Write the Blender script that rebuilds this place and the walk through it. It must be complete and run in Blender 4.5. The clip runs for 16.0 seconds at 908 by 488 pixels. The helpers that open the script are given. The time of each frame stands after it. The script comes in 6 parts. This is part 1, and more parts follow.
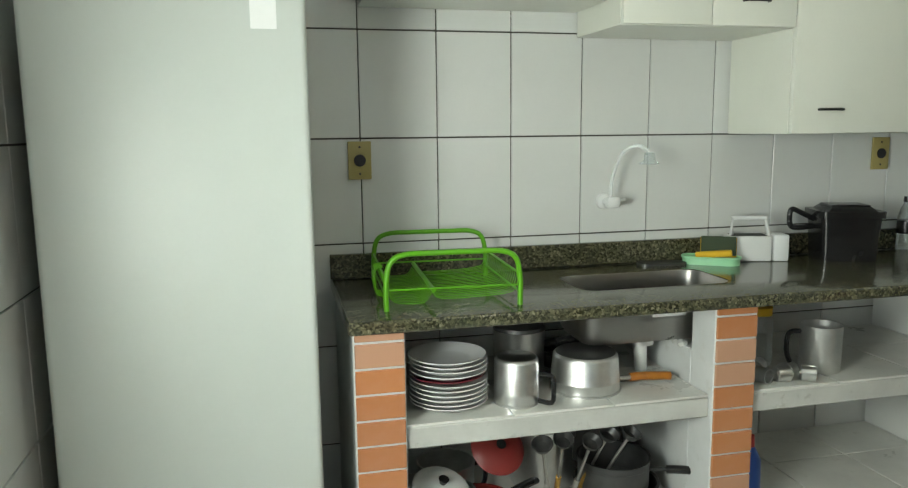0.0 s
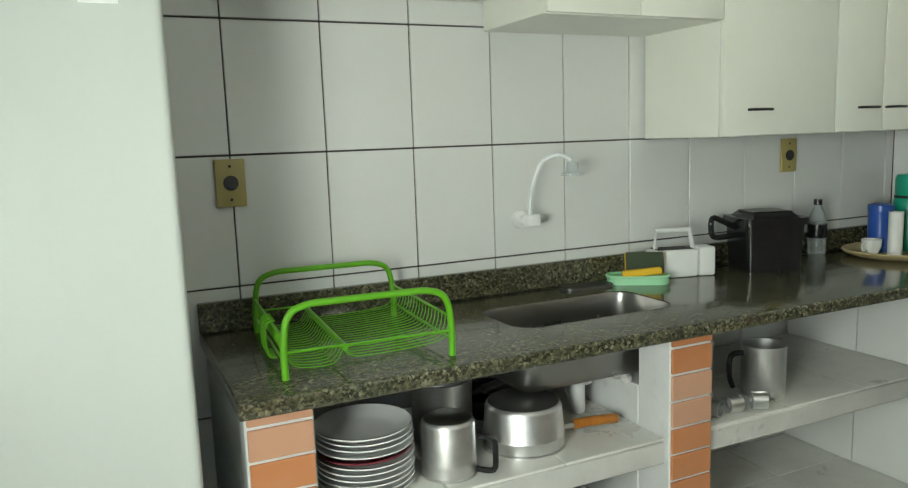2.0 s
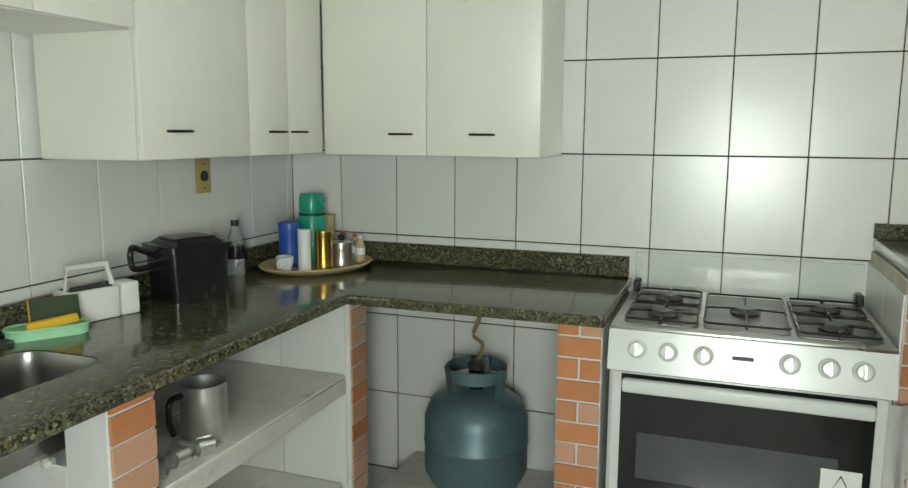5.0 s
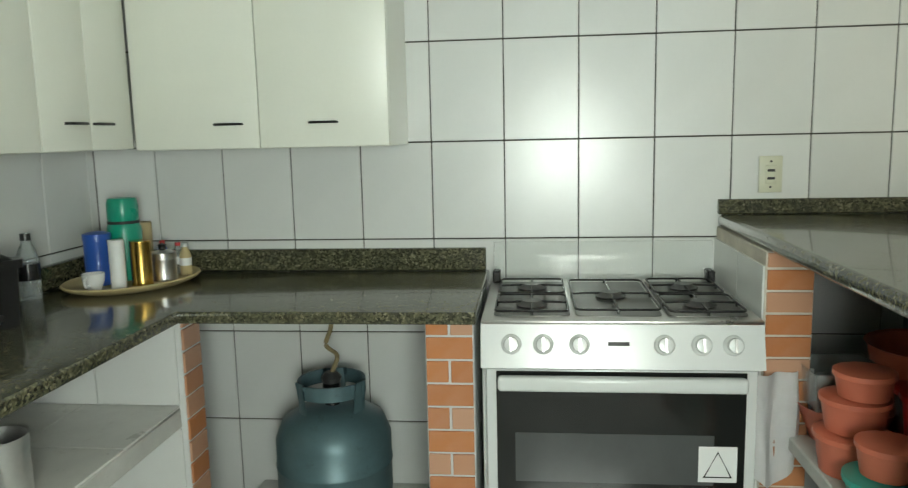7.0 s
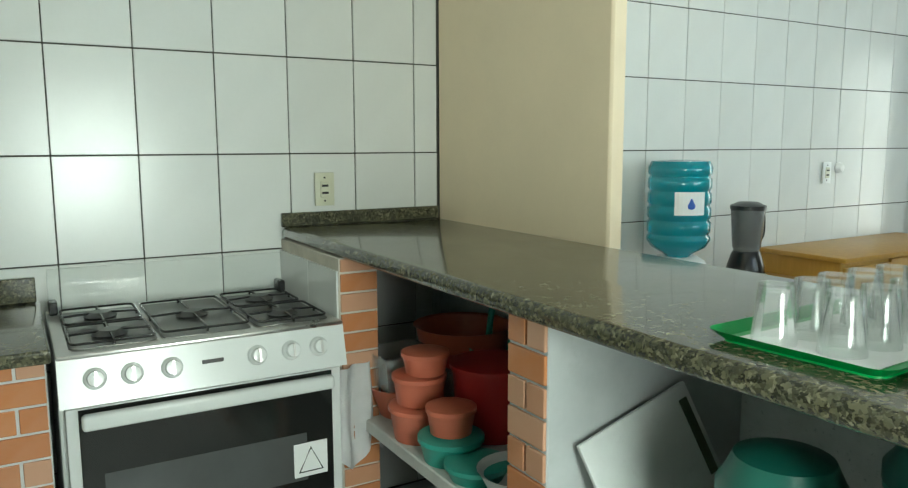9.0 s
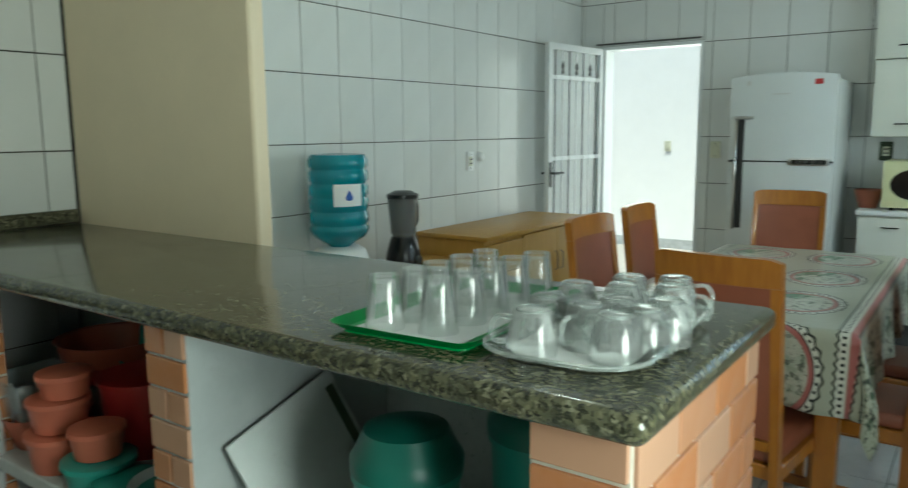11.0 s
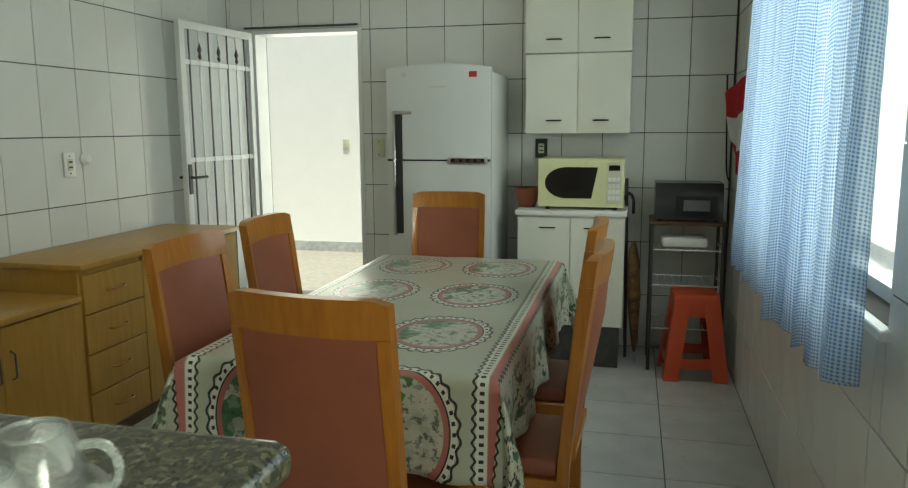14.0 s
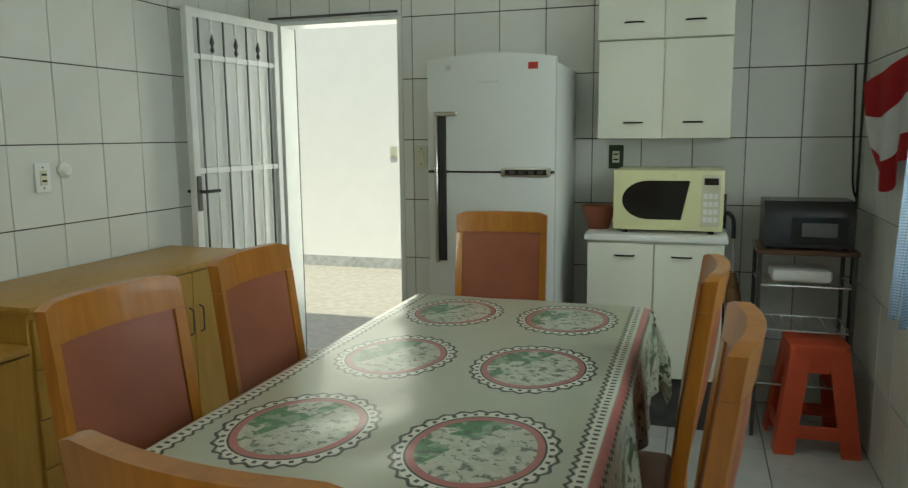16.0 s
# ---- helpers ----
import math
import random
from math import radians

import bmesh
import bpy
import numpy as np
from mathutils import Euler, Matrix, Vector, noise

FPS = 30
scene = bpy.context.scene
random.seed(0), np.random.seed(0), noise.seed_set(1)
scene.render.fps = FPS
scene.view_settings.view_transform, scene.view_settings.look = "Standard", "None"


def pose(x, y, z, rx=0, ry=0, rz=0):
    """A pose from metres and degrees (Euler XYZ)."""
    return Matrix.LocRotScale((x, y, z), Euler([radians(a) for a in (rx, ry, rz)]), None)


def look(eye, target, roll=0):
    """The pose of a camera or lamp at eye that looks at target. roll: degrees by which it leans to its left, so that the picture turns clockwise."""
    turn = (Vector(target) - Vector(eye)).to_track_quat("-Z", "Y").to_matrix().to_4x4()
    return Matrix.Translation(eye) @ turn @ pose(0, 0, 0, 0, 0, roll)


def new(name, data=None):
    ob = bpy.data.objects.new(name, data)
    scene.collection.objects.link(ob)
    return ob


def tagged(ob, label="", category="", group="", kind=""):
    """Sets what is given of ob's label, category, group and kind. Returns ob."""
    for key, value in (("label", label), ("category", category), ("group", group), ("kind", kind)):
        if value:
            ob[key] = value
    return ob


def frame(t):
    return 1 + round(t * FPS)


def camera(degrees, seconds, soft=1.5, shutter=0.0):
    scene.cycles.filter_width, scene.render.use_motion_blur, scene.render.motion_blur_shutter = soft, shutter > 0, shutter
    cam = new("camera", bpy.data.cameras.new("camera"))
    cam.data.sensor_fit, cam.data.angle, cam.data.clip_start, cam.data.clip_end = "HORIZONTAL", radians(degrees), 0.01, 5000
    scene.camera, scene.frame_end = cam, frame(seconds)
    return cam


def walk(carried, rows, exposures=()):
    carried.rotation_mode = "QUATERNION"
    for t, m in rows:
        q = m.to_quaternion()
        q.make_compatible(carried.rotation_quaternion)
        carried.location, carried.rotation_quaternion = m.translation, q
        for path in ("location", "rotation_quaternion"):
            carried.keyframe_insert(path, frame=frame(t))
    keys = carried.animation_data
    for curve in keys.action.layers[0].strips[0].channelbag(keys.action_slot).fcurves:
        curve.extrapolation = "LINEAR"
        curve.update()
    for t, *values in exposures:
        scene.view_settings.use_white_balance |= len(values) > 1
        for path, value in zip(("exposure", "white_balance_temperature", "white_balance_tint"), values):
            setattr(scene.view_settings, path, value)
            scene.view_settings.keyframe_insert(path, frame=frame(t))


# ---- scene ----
cam = camera(62.6, 16.0, soft=1.2, shutter=0.2)
PATH = [
    (0, (-0.268, 0.608, 1.363), (0.19, 2.531, 1.065), -0.6),
    (0.5, (-0.303, 0.749, 1.388), (0.285, 2.636, 1.079), -0.7),
    (1, (-0.312, 0.847, 1.384), (0.369, 2.704, 1.084), -1.2),
    (1.5, (-0.31, 0.946, 1.37), (0.452, 2.773, 1.086), -1.7),
    (2, (-0.295, 1.045, 1.367), (0.54, 2.841, 1.087), -2.0),
    (2.5, (-0.277, 1.127, 1.372), (0.664, 2.868, 1.085), -2.2),
    (3, (-0.238, 1.203, 1.39), (0.867, 2.841, 1.084), -1.9),
    (3.5, (-0.223, 1.293, 1.392), (1.128, 2.735, 1.08), -1.1),
    (4, (-0.227, 1.322, 1.382), (1.423, 2.415, 1.094), 0.6),
    (4.5, (-0.243, 1.277, 1.384), (1.538, 2.146, 1.113), 0.5),
    (5, (-0.203, 1.269, 1.418), (1.656, 1.946, 1.124), 0.3),
    (7.3, (0.03, 1.505, 1.364), (2.011, 1.498, 1.088), -1.7),
    (7.5, (0.057, 1.583, 1.366), (2.025, 1.365, 1.086), -1.2),
    (8, (0.016, 1.626, 1.386), (1.885, 0.974, 1.098), -0.9),
    (8.5, (-0.03, 1.641, 1.377), (1.736, 0.742, 1.105), -0.4),
    (10.8, (-0.123, 1.506, 1.399), (1.207, 0.043, 1.097), -1.1),
    (11, (-0.152, 1.576, 1.405), (0.999, -0.031, 1.104), -0.5),
    (11.5, (-0.178, 1.57, 1.395), (0.770, -0.167, 1.103), -1.0),
    (12, (-0.189, 1.43, 1.386), (0.577, -0.392, 1.086), -0.7),
    (12.5, (-0.23, 1.235, 1.379), (0.451, -0.621, 1.079), -0.7),
    (13, (-0.239, 1.091, 1.367), (0.374, -0.789, 1.068), -0.6),
    (13.5, (-0.217, 0.973, 1.378), (0.322, -0.929, 1.074), -0.5),
    (14, (-0.171, 0.798, 1.381), (0.29, -1.124, 1.073), -0.3),
    (14.5, (-0.144, 0.609, 1.383), (0.288, -1.319, 1.075), -0.4),
    (15, (-0.115, 0.408, 1.37), (0.322, -1.521, 1.069), -0.4),
    (15.5, (-0.076, 0.193, 1.361), (0.407, -1.726, 1.07), -0.4),
    (16, (-0.008, 0.03, 1.369), (0.605, -1.852, 1.08), -0.5),
]
walk(cam, [(t, look(eye, target, roll)) for t, eye, target, roll in PATH],
     [(0.0, 0.60, 6750, 3.0), (5.0, 0.62, 6750, 3.0), (8.5, 0.70, 6550, -3.0), (11.0, 0.0, 6250, -9.0), (13.5, -0.14, 7300, -6.0), (16.0, -0.20, 7250, -6.0)])

# ---- light ----
world = bpy.data.worlds.new("sky")
scene.world = world
world.use_nodes = True
wn = world.node_tree
sky = wn.nodes.new("ShaderNodeTexSky")
sky.sky_type = "NISHITA"
sky.sun_disc = False
sky.sun_elevation, sky.sun_rotation = radians(70), radians(200)
wn.links.new(sky.outputs[0], wn.nodes["Background"].inputs[0])
wn.nodes["Background"].inputs[1].default_value = 0.15
sun = new("sun", bpy.data.lights.new("sun", "SUN"))
sun.data.energy, sun.data.angle, sun.data.color = 5.0, radians(0.6), (1.0, 0.95, 0.88)
sun.matrix_basis = look((0.0, 0.0, 8.0), (0.9, -2.7, 0.0))


def window_light(name, eye, target, w, h, energy, color):
    la = bpy.data.lights.new(name, "AREA")
    la.shape, la.size, la.size_y, la.energy, la.color = "RECTANGLE", w, h, energy, color
    ob = new(name, la)
    ob.matrix_basis = look(eye, target)
    return ob


window_light("window_light", (-0.925, -1.92, 1.52), (1.0, -1.92, 1.3), 1.7, 1.1, 31, (0.93, 0.97, 1.0))
window_light("kitchen_window_light", (-0.86, 1.12, 1.24), (1.0, 1.25, 1.24), 0.62, 0.72, 28, (0.95, 1.0, 0.97))
window_light("door_light", (1.96, -4.2, 1.15), (1.6, 0.0, 1.0), 0.7, 1.7, 7, (1.0, 0.98, 0.94))
bulb = bpy.data.lights.new("ceiling_bulb", "POINT")
bulb.energy, bulb.shadow_soft_size, bulb.color = 8, 0.07, (0.98, 1.0, 0.95)
new("ceiling_bulb", bulb).location = (1.2, -0.9, 2.5)

# ---- materials ----


class Nodes:
    def __init__(self, name):
        self.m = bpy.data.materials.new(name)
        self.m.use_nodes = True
        self.t = self.m.node_tree
        self.b = self.t.nodes["Principled BSDF"]

    def add(self, kind, **kw):
        n = self.t.nodes.new(kind)
        for k, v in kw.items():
            n.inputs[k].default_value = v
        return n

    def link(self, a, b):
        self.t.links.new(a, b)

    def coord(self, out="Object"):
        return self.t.nodes.new("ShaderNodeTexCoord").outputs[out]

    def noise(self, scale, detail=4, rough=0.6, co=None):
        n = self.add("ShaderNodeTexNoise", Scale=scale, Detail=detail, Roughness=rough)
        self.link(co or self.coord(), n.inputs["Vector"])
        return n.outputs["Fac"]

    def ramp(self, fac, stops, constant=False):
        r = self.t.nodes.new("ShaderNodeValToRGB")
        if constant:
            r.color_ramp.interpolation = "CONSTANT"
        e = r.color_ramp.elements
        while len(e) < len(stops):
            e.new(0.5)
        for el, (p, c) in zip(e, stops):
            el.position, el.color = p, (*c, 1) if len(c) == 3 else c
        self.link(fac, r.inputs[0])
        return r.outputs["Color"]

    def mix(self, fac, a, b, blend="MIX"):
        n = self.t.nodes.new("ShaderNodeMix")
        n.data_type, n.blend_type = "RGBA", blend
        for sock, v in ((n.inputs[0], fac), (n.inputs[6], a), (n.inputs[7], b)):
            if isinstance(v, (int, float)):
                sock.default_value = v
            elif isinstance(v, tuple):
                sock.default_value = (*v, 1)
            else:
                self.link(v, sock)
        return n.outputs[2]

    def math(self, op, a, b=0.0):
        n = self.t.nodes.new("ShaderNodeMath")
        n.operation = op
        for sock, v in zip(n.inputs, (a, b)):
            if isinstance(v, (int, float)):
                sock.default_value = v
            else:
                self.link(v, sock)
        return n.outputs[0]

    def bump(self, height, strength=0.2, dist=0.002):
        n = self.add("ShaderNodeBump", Strength=strength, Distance=dist)
        self.link(height, n.inputs["Height"])
        self.link(n.outputs[0], self.b.inputs["Normal"])


def surf(name, c, rough=0.5, metal=0.0, vary=0.12, scale=6.0, grain=90.0, bump=0.08, wear=None, per_piece=0.0, coat=0.0):
    n = Nodes(name)
    big = n.noise(scale, 5)
    fine = n.noise(grain, 3)
    lo = tuple(max(0, v * (1 - vary)) for v in c)
    hi = tuple(min(1, v * (1 + vary * 0.6)) for v in c)
    col = n.ramp(big, [(0.3, lo), (0.7, hi)])
    col = n.mix(n.math("MULTIPLY", fine, 0.18), col, tuple(v * 0.8 for v in c))
    if wear:
        spots = n.ramp(n.noise(scale * 2.3, 8, 0.75), [(0.58, (0, 0, 0)), (0.7, (1, 1, 1))])
        col = n.mix(spots, col, wear)
    if per_piece:
        info = n.t.nodes.new("ShaderNodeObjectInfo")
        k = n.math("ADD", n.math("MULTIPLY", info.outputs["Random"], per_piece), 1 - per_piece / 2)
        mul = n.t.nodes.new("ShaderNodeVectorMath")
        mul.operation = "SCALE"
        n.link(col, mul.inputs[0])
        n.link(k, mul.inputs[3])
        col = mul.outputs[0]
    n.link(col, n.b.inputs["Base Color"])
    n.b.inputs["Metallic"].default_value = metal
    n.b.inputs["Coat Weight"].default_value = coat
    r = n.math("ADD", n.math("MULTIPLY", big, 0.16), max(0.02, rough - 0.08))
    n.link(r, n.b.inputs["Roughness"])
    if bump:
        n.bump(fine, bump, 0.001)
    return n.m


def granite():
    n = Nodes("granite")
    co = n.coord()
    warp = n.add("ShaderNodeTexNoise", Scale=120.0, Detail=3.0)
    n.link(co, warp.inputs["Vector"])
    sh = n.t.nodes.new("ShaderNodeVectorMath")
    sh.operation = "MULTIPLY_ADD"
    n.link(warp.outputs["Color"], sh.inputs[0])
    sh.inputs[1].default_value = (0.014, 0.014, 0.014)
    n.link(co, sh.inputs[2])
    v = n.add("ShaderNodeTexVoronoi", Scale=165.0)
    n.link(sh.outputs[0], v.inputs["Vector"])
    sep = n.t.nodes.new("ShaderNodeSeparateColor")
    n.link(v.outputs["Color"], sep.inputs[0])
    col = n.ramp(sep.outputs[0], [(0.0, (0.022, 0.022, 0.012)), (0.3, (0.058, 0.057, 0.031)), (0.55, (0.100, 0.096, 0.054)), (0.8, (0.155, 0.146, 0.086)), (0.95, (0.23, 0.214, 0.14))], True)
    col = n.mix(n.ramp(n.noise(30, 5), [(0.44, (0, 0, 0)), (0.66, (0.6, 0.6, 0.6))]), col, (0.032, 0.035, 0.024))
    col = n.mix(n.ramp(n.noise(300, 2), [(0.52, (0, 0, 0)), (0.7, (0.45, 0.45, 0.45))]), col, (0.12, 0.112, 0.085))
    n.link(col, n.b.inputs["Base Color"])
    n.link(n.math("ADD", n.math("MULTIPLY", n.noise(9, 4), 0.12), 0.10), n.b.inputs["Roughness"])
    n.b.inputs["Coat Weight"].default_value = 0.25
    n.bump(n.noise(180, 2), 0.03, 0.001)
    return n.m


def brick_tile():
    n = Nodes("terracotta")
    info = n.t.nodes.new("ShaderNodeObjectInfo")
    flat = n.ramp(info.outputs["Random"], [(0, (0.50, 0.175, 0.05)), (0.45, (0.44, 0.15, 0.045)), (0.6, (0.52, 0.30, 0.20)), (1, (0.50, 0.27, 0.17))])
    col = n.mix(n.math("MULTIPLY", n.noise(14, 5), 0.55), flat, (0.54, 0.31, 0.20))
    n.link(col, n.b.inputs["Base Color"])
    n.b.inputs["Roughness"].default_value = 0.22
    n.bump(n.noise(60, 4), 0.12, 0.001)
    return n.m


def wood(name, a, b, rough=0.3, coat=0.3):
    n = Nodes(name)
    mp = n.t.nodes.new("ShaderNodeMapping")
    mp.inputs["Scale"].default_value = (14, 14, 1.4)
    n.link(n.coord(), mp.inputs[0])
    g = n.noise(3.0, 8, 0.65, mp.outputs[0])
    col = n.ramp(g, [(0.3, a), (0.7, b)])
    n.link(col, n.b.inputs["Base Color"])
    n.b.inputs["Roughness"].default_value = rough
    n.b.inputs["Coat Weight"].default_value = coat
    n.bump(g, 0.06, 0.001)
    return n.m


def glass(name, color=(1, 1, 1), rough=0.02, milky=0.06):
    n = Nodes(name)
    n.b.inputs["Base Color"].default_value = (*color, 1)
    n.b.inputs["Roughness"].default_value = max(rough, 0.04)
    n.b.inputs["IOR"].default_value = 1.5
    clear = n.t.nodes.new("ShaderNodeBsdfTransparent")
    clear.inputs[0].default_value = (*color, 1)
    fres = n.add("ShaderNodeFresnel", IOR=1.5)
    mx = n.t.nodes.new("ShaderNodeMixShader")
    mx.inputs[0].default_value = milky
    n.link(clear.outputs[0], mx.inputs[1])
    n.link(n.b.outputs[0], mx.inputs[2])
    gloss = n.t.nodes.new("ShaderNodeBsdfGlossy")
    gloss.inputs["Color"].default_value = (1, 1, 1, 1)
    gloss.inputs["Roughness"].default_value = max(rough, 0.04)
    shine = n.t.nodes.new("ShaderNodeMixShader")
    n.link(n.math("MULTIPLY", fres.outputs[0], 0.7), shine.inputs[0])
    n.link(mx.outputs[0], shine.inputs[1])
    n.link(gloss.outputs[0], shine.inputs[2])
    n.link(shine.outputs[0], n.t.nodes["Material Output"].inputs[0])
    return n.m


def cloth_print():
    n = Nodes("printed_oilcloth")
    uv = n.coord("UV")
    sep = n.t.nodes.new("ShaderNodeSeparateXYZ")
    n.link(uv, sep.inputs[0])
    x, y = sep.outputs[0], sep.outputs[1]

    def wrapped(v, off, period):
        a = n.math("ADD", v, off)
        a = n.math("FLOORED_MODULO", a, period)
        return n.math("SUBTRACT", a, period / 2)

    px, py = wrapped(x, 0.0, 0.366), wrapped(y, 0.313, 0.507)
    py = n.math("MULTIPLY", py, 0.80)
    r = n.math("SQRT", n.math("ADD", n.math("MULTIPLY", px, px), n.math("MULTIPLY", py, py)))
    ang = n.math("ARCTAN2", py, px)
    scal = n.math("MULTIPLY", n.math("SINE", n.math("MULTIPLY", ang, 26)), 0.004)
    rs = n.math("ADD", r, scal)

    def band(v, lo, hi):
        return n.math("MULTIPLY", n.math("GREATER_THAN", v, lo), n.math("LESS_THAN", v, hi))

    cream, black, pink, green = (0.40, 0.41, 0.325), (0.015, 0.02, 0.015), (0.40, 0.13, 0.12), (0.06, 0.19, 0.08)
    spots = n.ramp(n.noise(30, 3, 0.5, uv), [(0.52, (0, 0, 0)), (0.56, (1, 1, 1))])
    leaves = n.ramp(n.noise(19, 2, 0.5, uv), [(0.53, (0, 0, 0)), (0.57, (1, 1, 1))])
    inked = n.ramp(n.noise(46, 3, 0.6, uv), [(0.55, (0, 0, 0)), (0.58, (1, 1, 1))])
    side_ = n.math("GREATER_THAN", n.math("ADD", px, n.math("MULTIPLY", py, -0.6)), 0.03)
    inside = n.mix(n.math("MAXIMUM", n.math("MULTIPLY", side_, n.math("GREATER_THAN", n.noise(11, 2, 0.5, uv), 0.45)), n.math("MULTIPLY", leaves, 0.25)), (0.46, 0.47, 0.39), green)
    inside = n.mix(n.math("MULTIPLY", inked, 0.8), inside, (0.05, 0.07, 0.05))
    inside = n.mix(n.math("MULTIPLY", spots, 0.25), inside, (0.66, 0.66, 0.6))
    outside_disc = n.math("MINIMUM", n.math("GREATER_THAN", n.math("ABSOLUTE", x), 0.42), 1.0)
    col = n.mix(band(r, -1, 0.118), cream, inside)
    col = n.mix(band(r, 0.112, 0.126), col, pink)
    col = n.mix(band(r, 0.126, 0.130), col, black)
    col = n.mix(band(r, 0.130, 0.147), col, (0.62, 0.62, 0.55))
    dots = n.math("GREATER_THAN", n.math("SINE", n.math("MULTIPLY", ang, 40)), 0.35)
    col = n.mix(n.math("MULTIPLY", band(r, 0.134, 0.143), dots), col, black)
    col = n.mix(band(rs, 0.147, 0.154), col, black)
    # the border that runs along the two long edges
    ax = n.math("ABSOLUTE", x)
    border = n.mix(n.math("MULTIPLY", leaves, band(ax, 0.47, 0.62)), cream, (0.06, 0.10, 0.055))
    border = n.mix(n.math("MULTIPLY", inked, band(ax, 0.46, 0.66)), border, black)
    wave = n.math("MULTIPLY", n.math("SINE", n.math("MULTIPLY", y, 210)), 0.004)
    axw = n.math("ADD", ax, wave)
    border = n.mix(band(ax, 0.372, 0.400), border, (0.62, 0.62, 0.55))
    border = n.mix(n.math("MULTIPLY", band(ax, 0.38, 0.392), n.math("GREATER_THAN", n.math("SINE", n.math("MULTIPLY", y, 300)), 0.2)), border, black)
    border = n.mix(band(axw, 0.364, 0.371), border, black)
    border = n.mix(band(ax, 0.402, 0.424), border, pink)
    border = n.mix(band(axw, 0.424, 0.432), border, black)
    col = n.mix(n.math("GREATER_THAN", ax, 0.36), col, border)
    n.link(col, n.b.inputs["Base Color"])
    n.b.inputs["Roughness"].default_value = 0.3
    n.b.inputs["Coat Weight"].default_value = 0.3
    n.b.inputs["Coat Roughness"].default_value = 0.12
    n.bump(n.noise(16, 4, 0.5, uv), 0.25, 0.006)
    return n.m


def gingham():
    n = Nodes("gingham_curtain")
    uv = n.coord("UV")
    sep = n.t.nodes.new("ShaderNodeSeparateXYZ")
    n.link(uv, sep.inputs[0])
    a = n.math("GREATER_THAN", n.math("FLOORED_MODULO", sep.outputs[0], 0.010), 0.005)
    b = n.math("GREATER_THAN", n.math("FLOORED_MODULO", sep.outputs[1], 0.010), 0.005)
    k = n.math("MULTIPLY", n.math("ADD", a, b), 0.5)
    col = n.mix(k, (0.60, 0.70, 0.80), (0.045, 0.125, 0.30))
    n.link(col, n.b.inputs["Base Color"])
    n.b.inputs["Roughness"].default_value = 0.85
    tr = n.t.nodes.new("ShaderNodeBsdfTranslucent")
    n.link(col, tr.inputs[0])
    mx = n.t.nodes.new("ShaderNodeMixShader")
    mx.inputs[0].default_value = 0.62
    n.link(n.b.outputs[0], mx.inputs[1])
    n.link(tr.outputs[0], mx.inputs[2])
    # daylight shows between the threads, more so in the pale checks
    gaps = n.t.nodes.new("ShaderNodeBsdfTransparent")
    gaps.inputs[0].default_value = (0.86, 0.94, 1.0, 1)
    weave = n.t.nodes.new("ShaderNodeMixShader")
    n.link(n.math("SUBTRACT", 0.56, n.math("MULTIPLY", k, 0.26)), weave.inputs[0])
    n.link(mx.outputs[0], weave.inputs[1])
    n.link(gaps.outputs[0], weave.inputs[2])
    n.link(weave.outputs[0], n.t.nodes["Material Output"].inputs[0])
    return n.m


def emit(name, c, s):
    n = Nodes(name)
    n.b.inputs["Emission Color"].default_value = (*c, 1)
    n.b.inputs["Emission Strength"].default_value = s
    return n.m


TILE = surf("white_wall_tile", (0.70, 0.71, 0.69), 0.24, vary=0.05, scale=2.0, bump=0.02, per_piece=0.06)
GROUT = surf("grey_grout", (0.075, 0.072, 0.062), 0.9, vary=0.3, scale=12)
PALEGROUT = surf("pale_grout", (0.60, 0.55, 0.47), 0.9, vary=0.2, scale=12)
FLOORTILE = surf("grey_white_floor_tile", (0.56, 0.57, 0.56), 0.2, vary=0.12, scale=5, bump=0.03, per_piece=0.07, wear=(0.44, 0.45, 0.45))
PAINT = surf("cream_paint", (0.83, 0.69, 0.49), 0.6, vary=0.05, scale=3)
CEIL = surf("white_ceiling_paint", (0.78, 0.78, 0.75), 0.8, vary=0.04)
PLASTER = surf("outdoor_white_plaster", (0.93, 0.93, 0.92), 0.9, vary=0.02)
GRANITE = granite()
BRICK = brick_tile()
LAMINATE = surf("cream_white_laminate", (0.74, 0.75, 0.67), 0.3, vary=0.04, scale=3, bump=0.02)
ENAMEL = surf("white_enamel", (0.67, 0.69, 0.68), 0.22, vary=0.04, scale=2, bump=0.01)
OLDENAMEL = surf("aged_white_enamel", (0.52, 0.555, 0.525), 0.42, vary=0.05, scale=2, bump=0.03)
STEEL = surf("brushed_steel", (0.60, 0.59, 0.57), 0.30, 1.0, vary=0.1, grain=200)
ALU = surf("worn_aluminium", (0.78, 0.78, 0.77), 0.36, 1.0, vary=0.12, scale=20)
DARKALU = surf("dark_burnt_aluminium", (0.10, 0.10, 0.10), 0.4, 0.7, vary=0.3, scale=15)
BLACK = surf("black_plastic", (0.012, 0.012, 0.013), 0.25, vary=0.2)
DARK = surf("dark_rubber", (0.02, 0.02, 0.02), 0.6)
DARKGLASS = surf("dark_oven_glass", (0.012, 0.013, 0.012), 0.07, vary=0.1)
GREENWIRE = surf("lime_green_coating", (0.11, 0.37, 0.012), 0.3, vary=0.08)
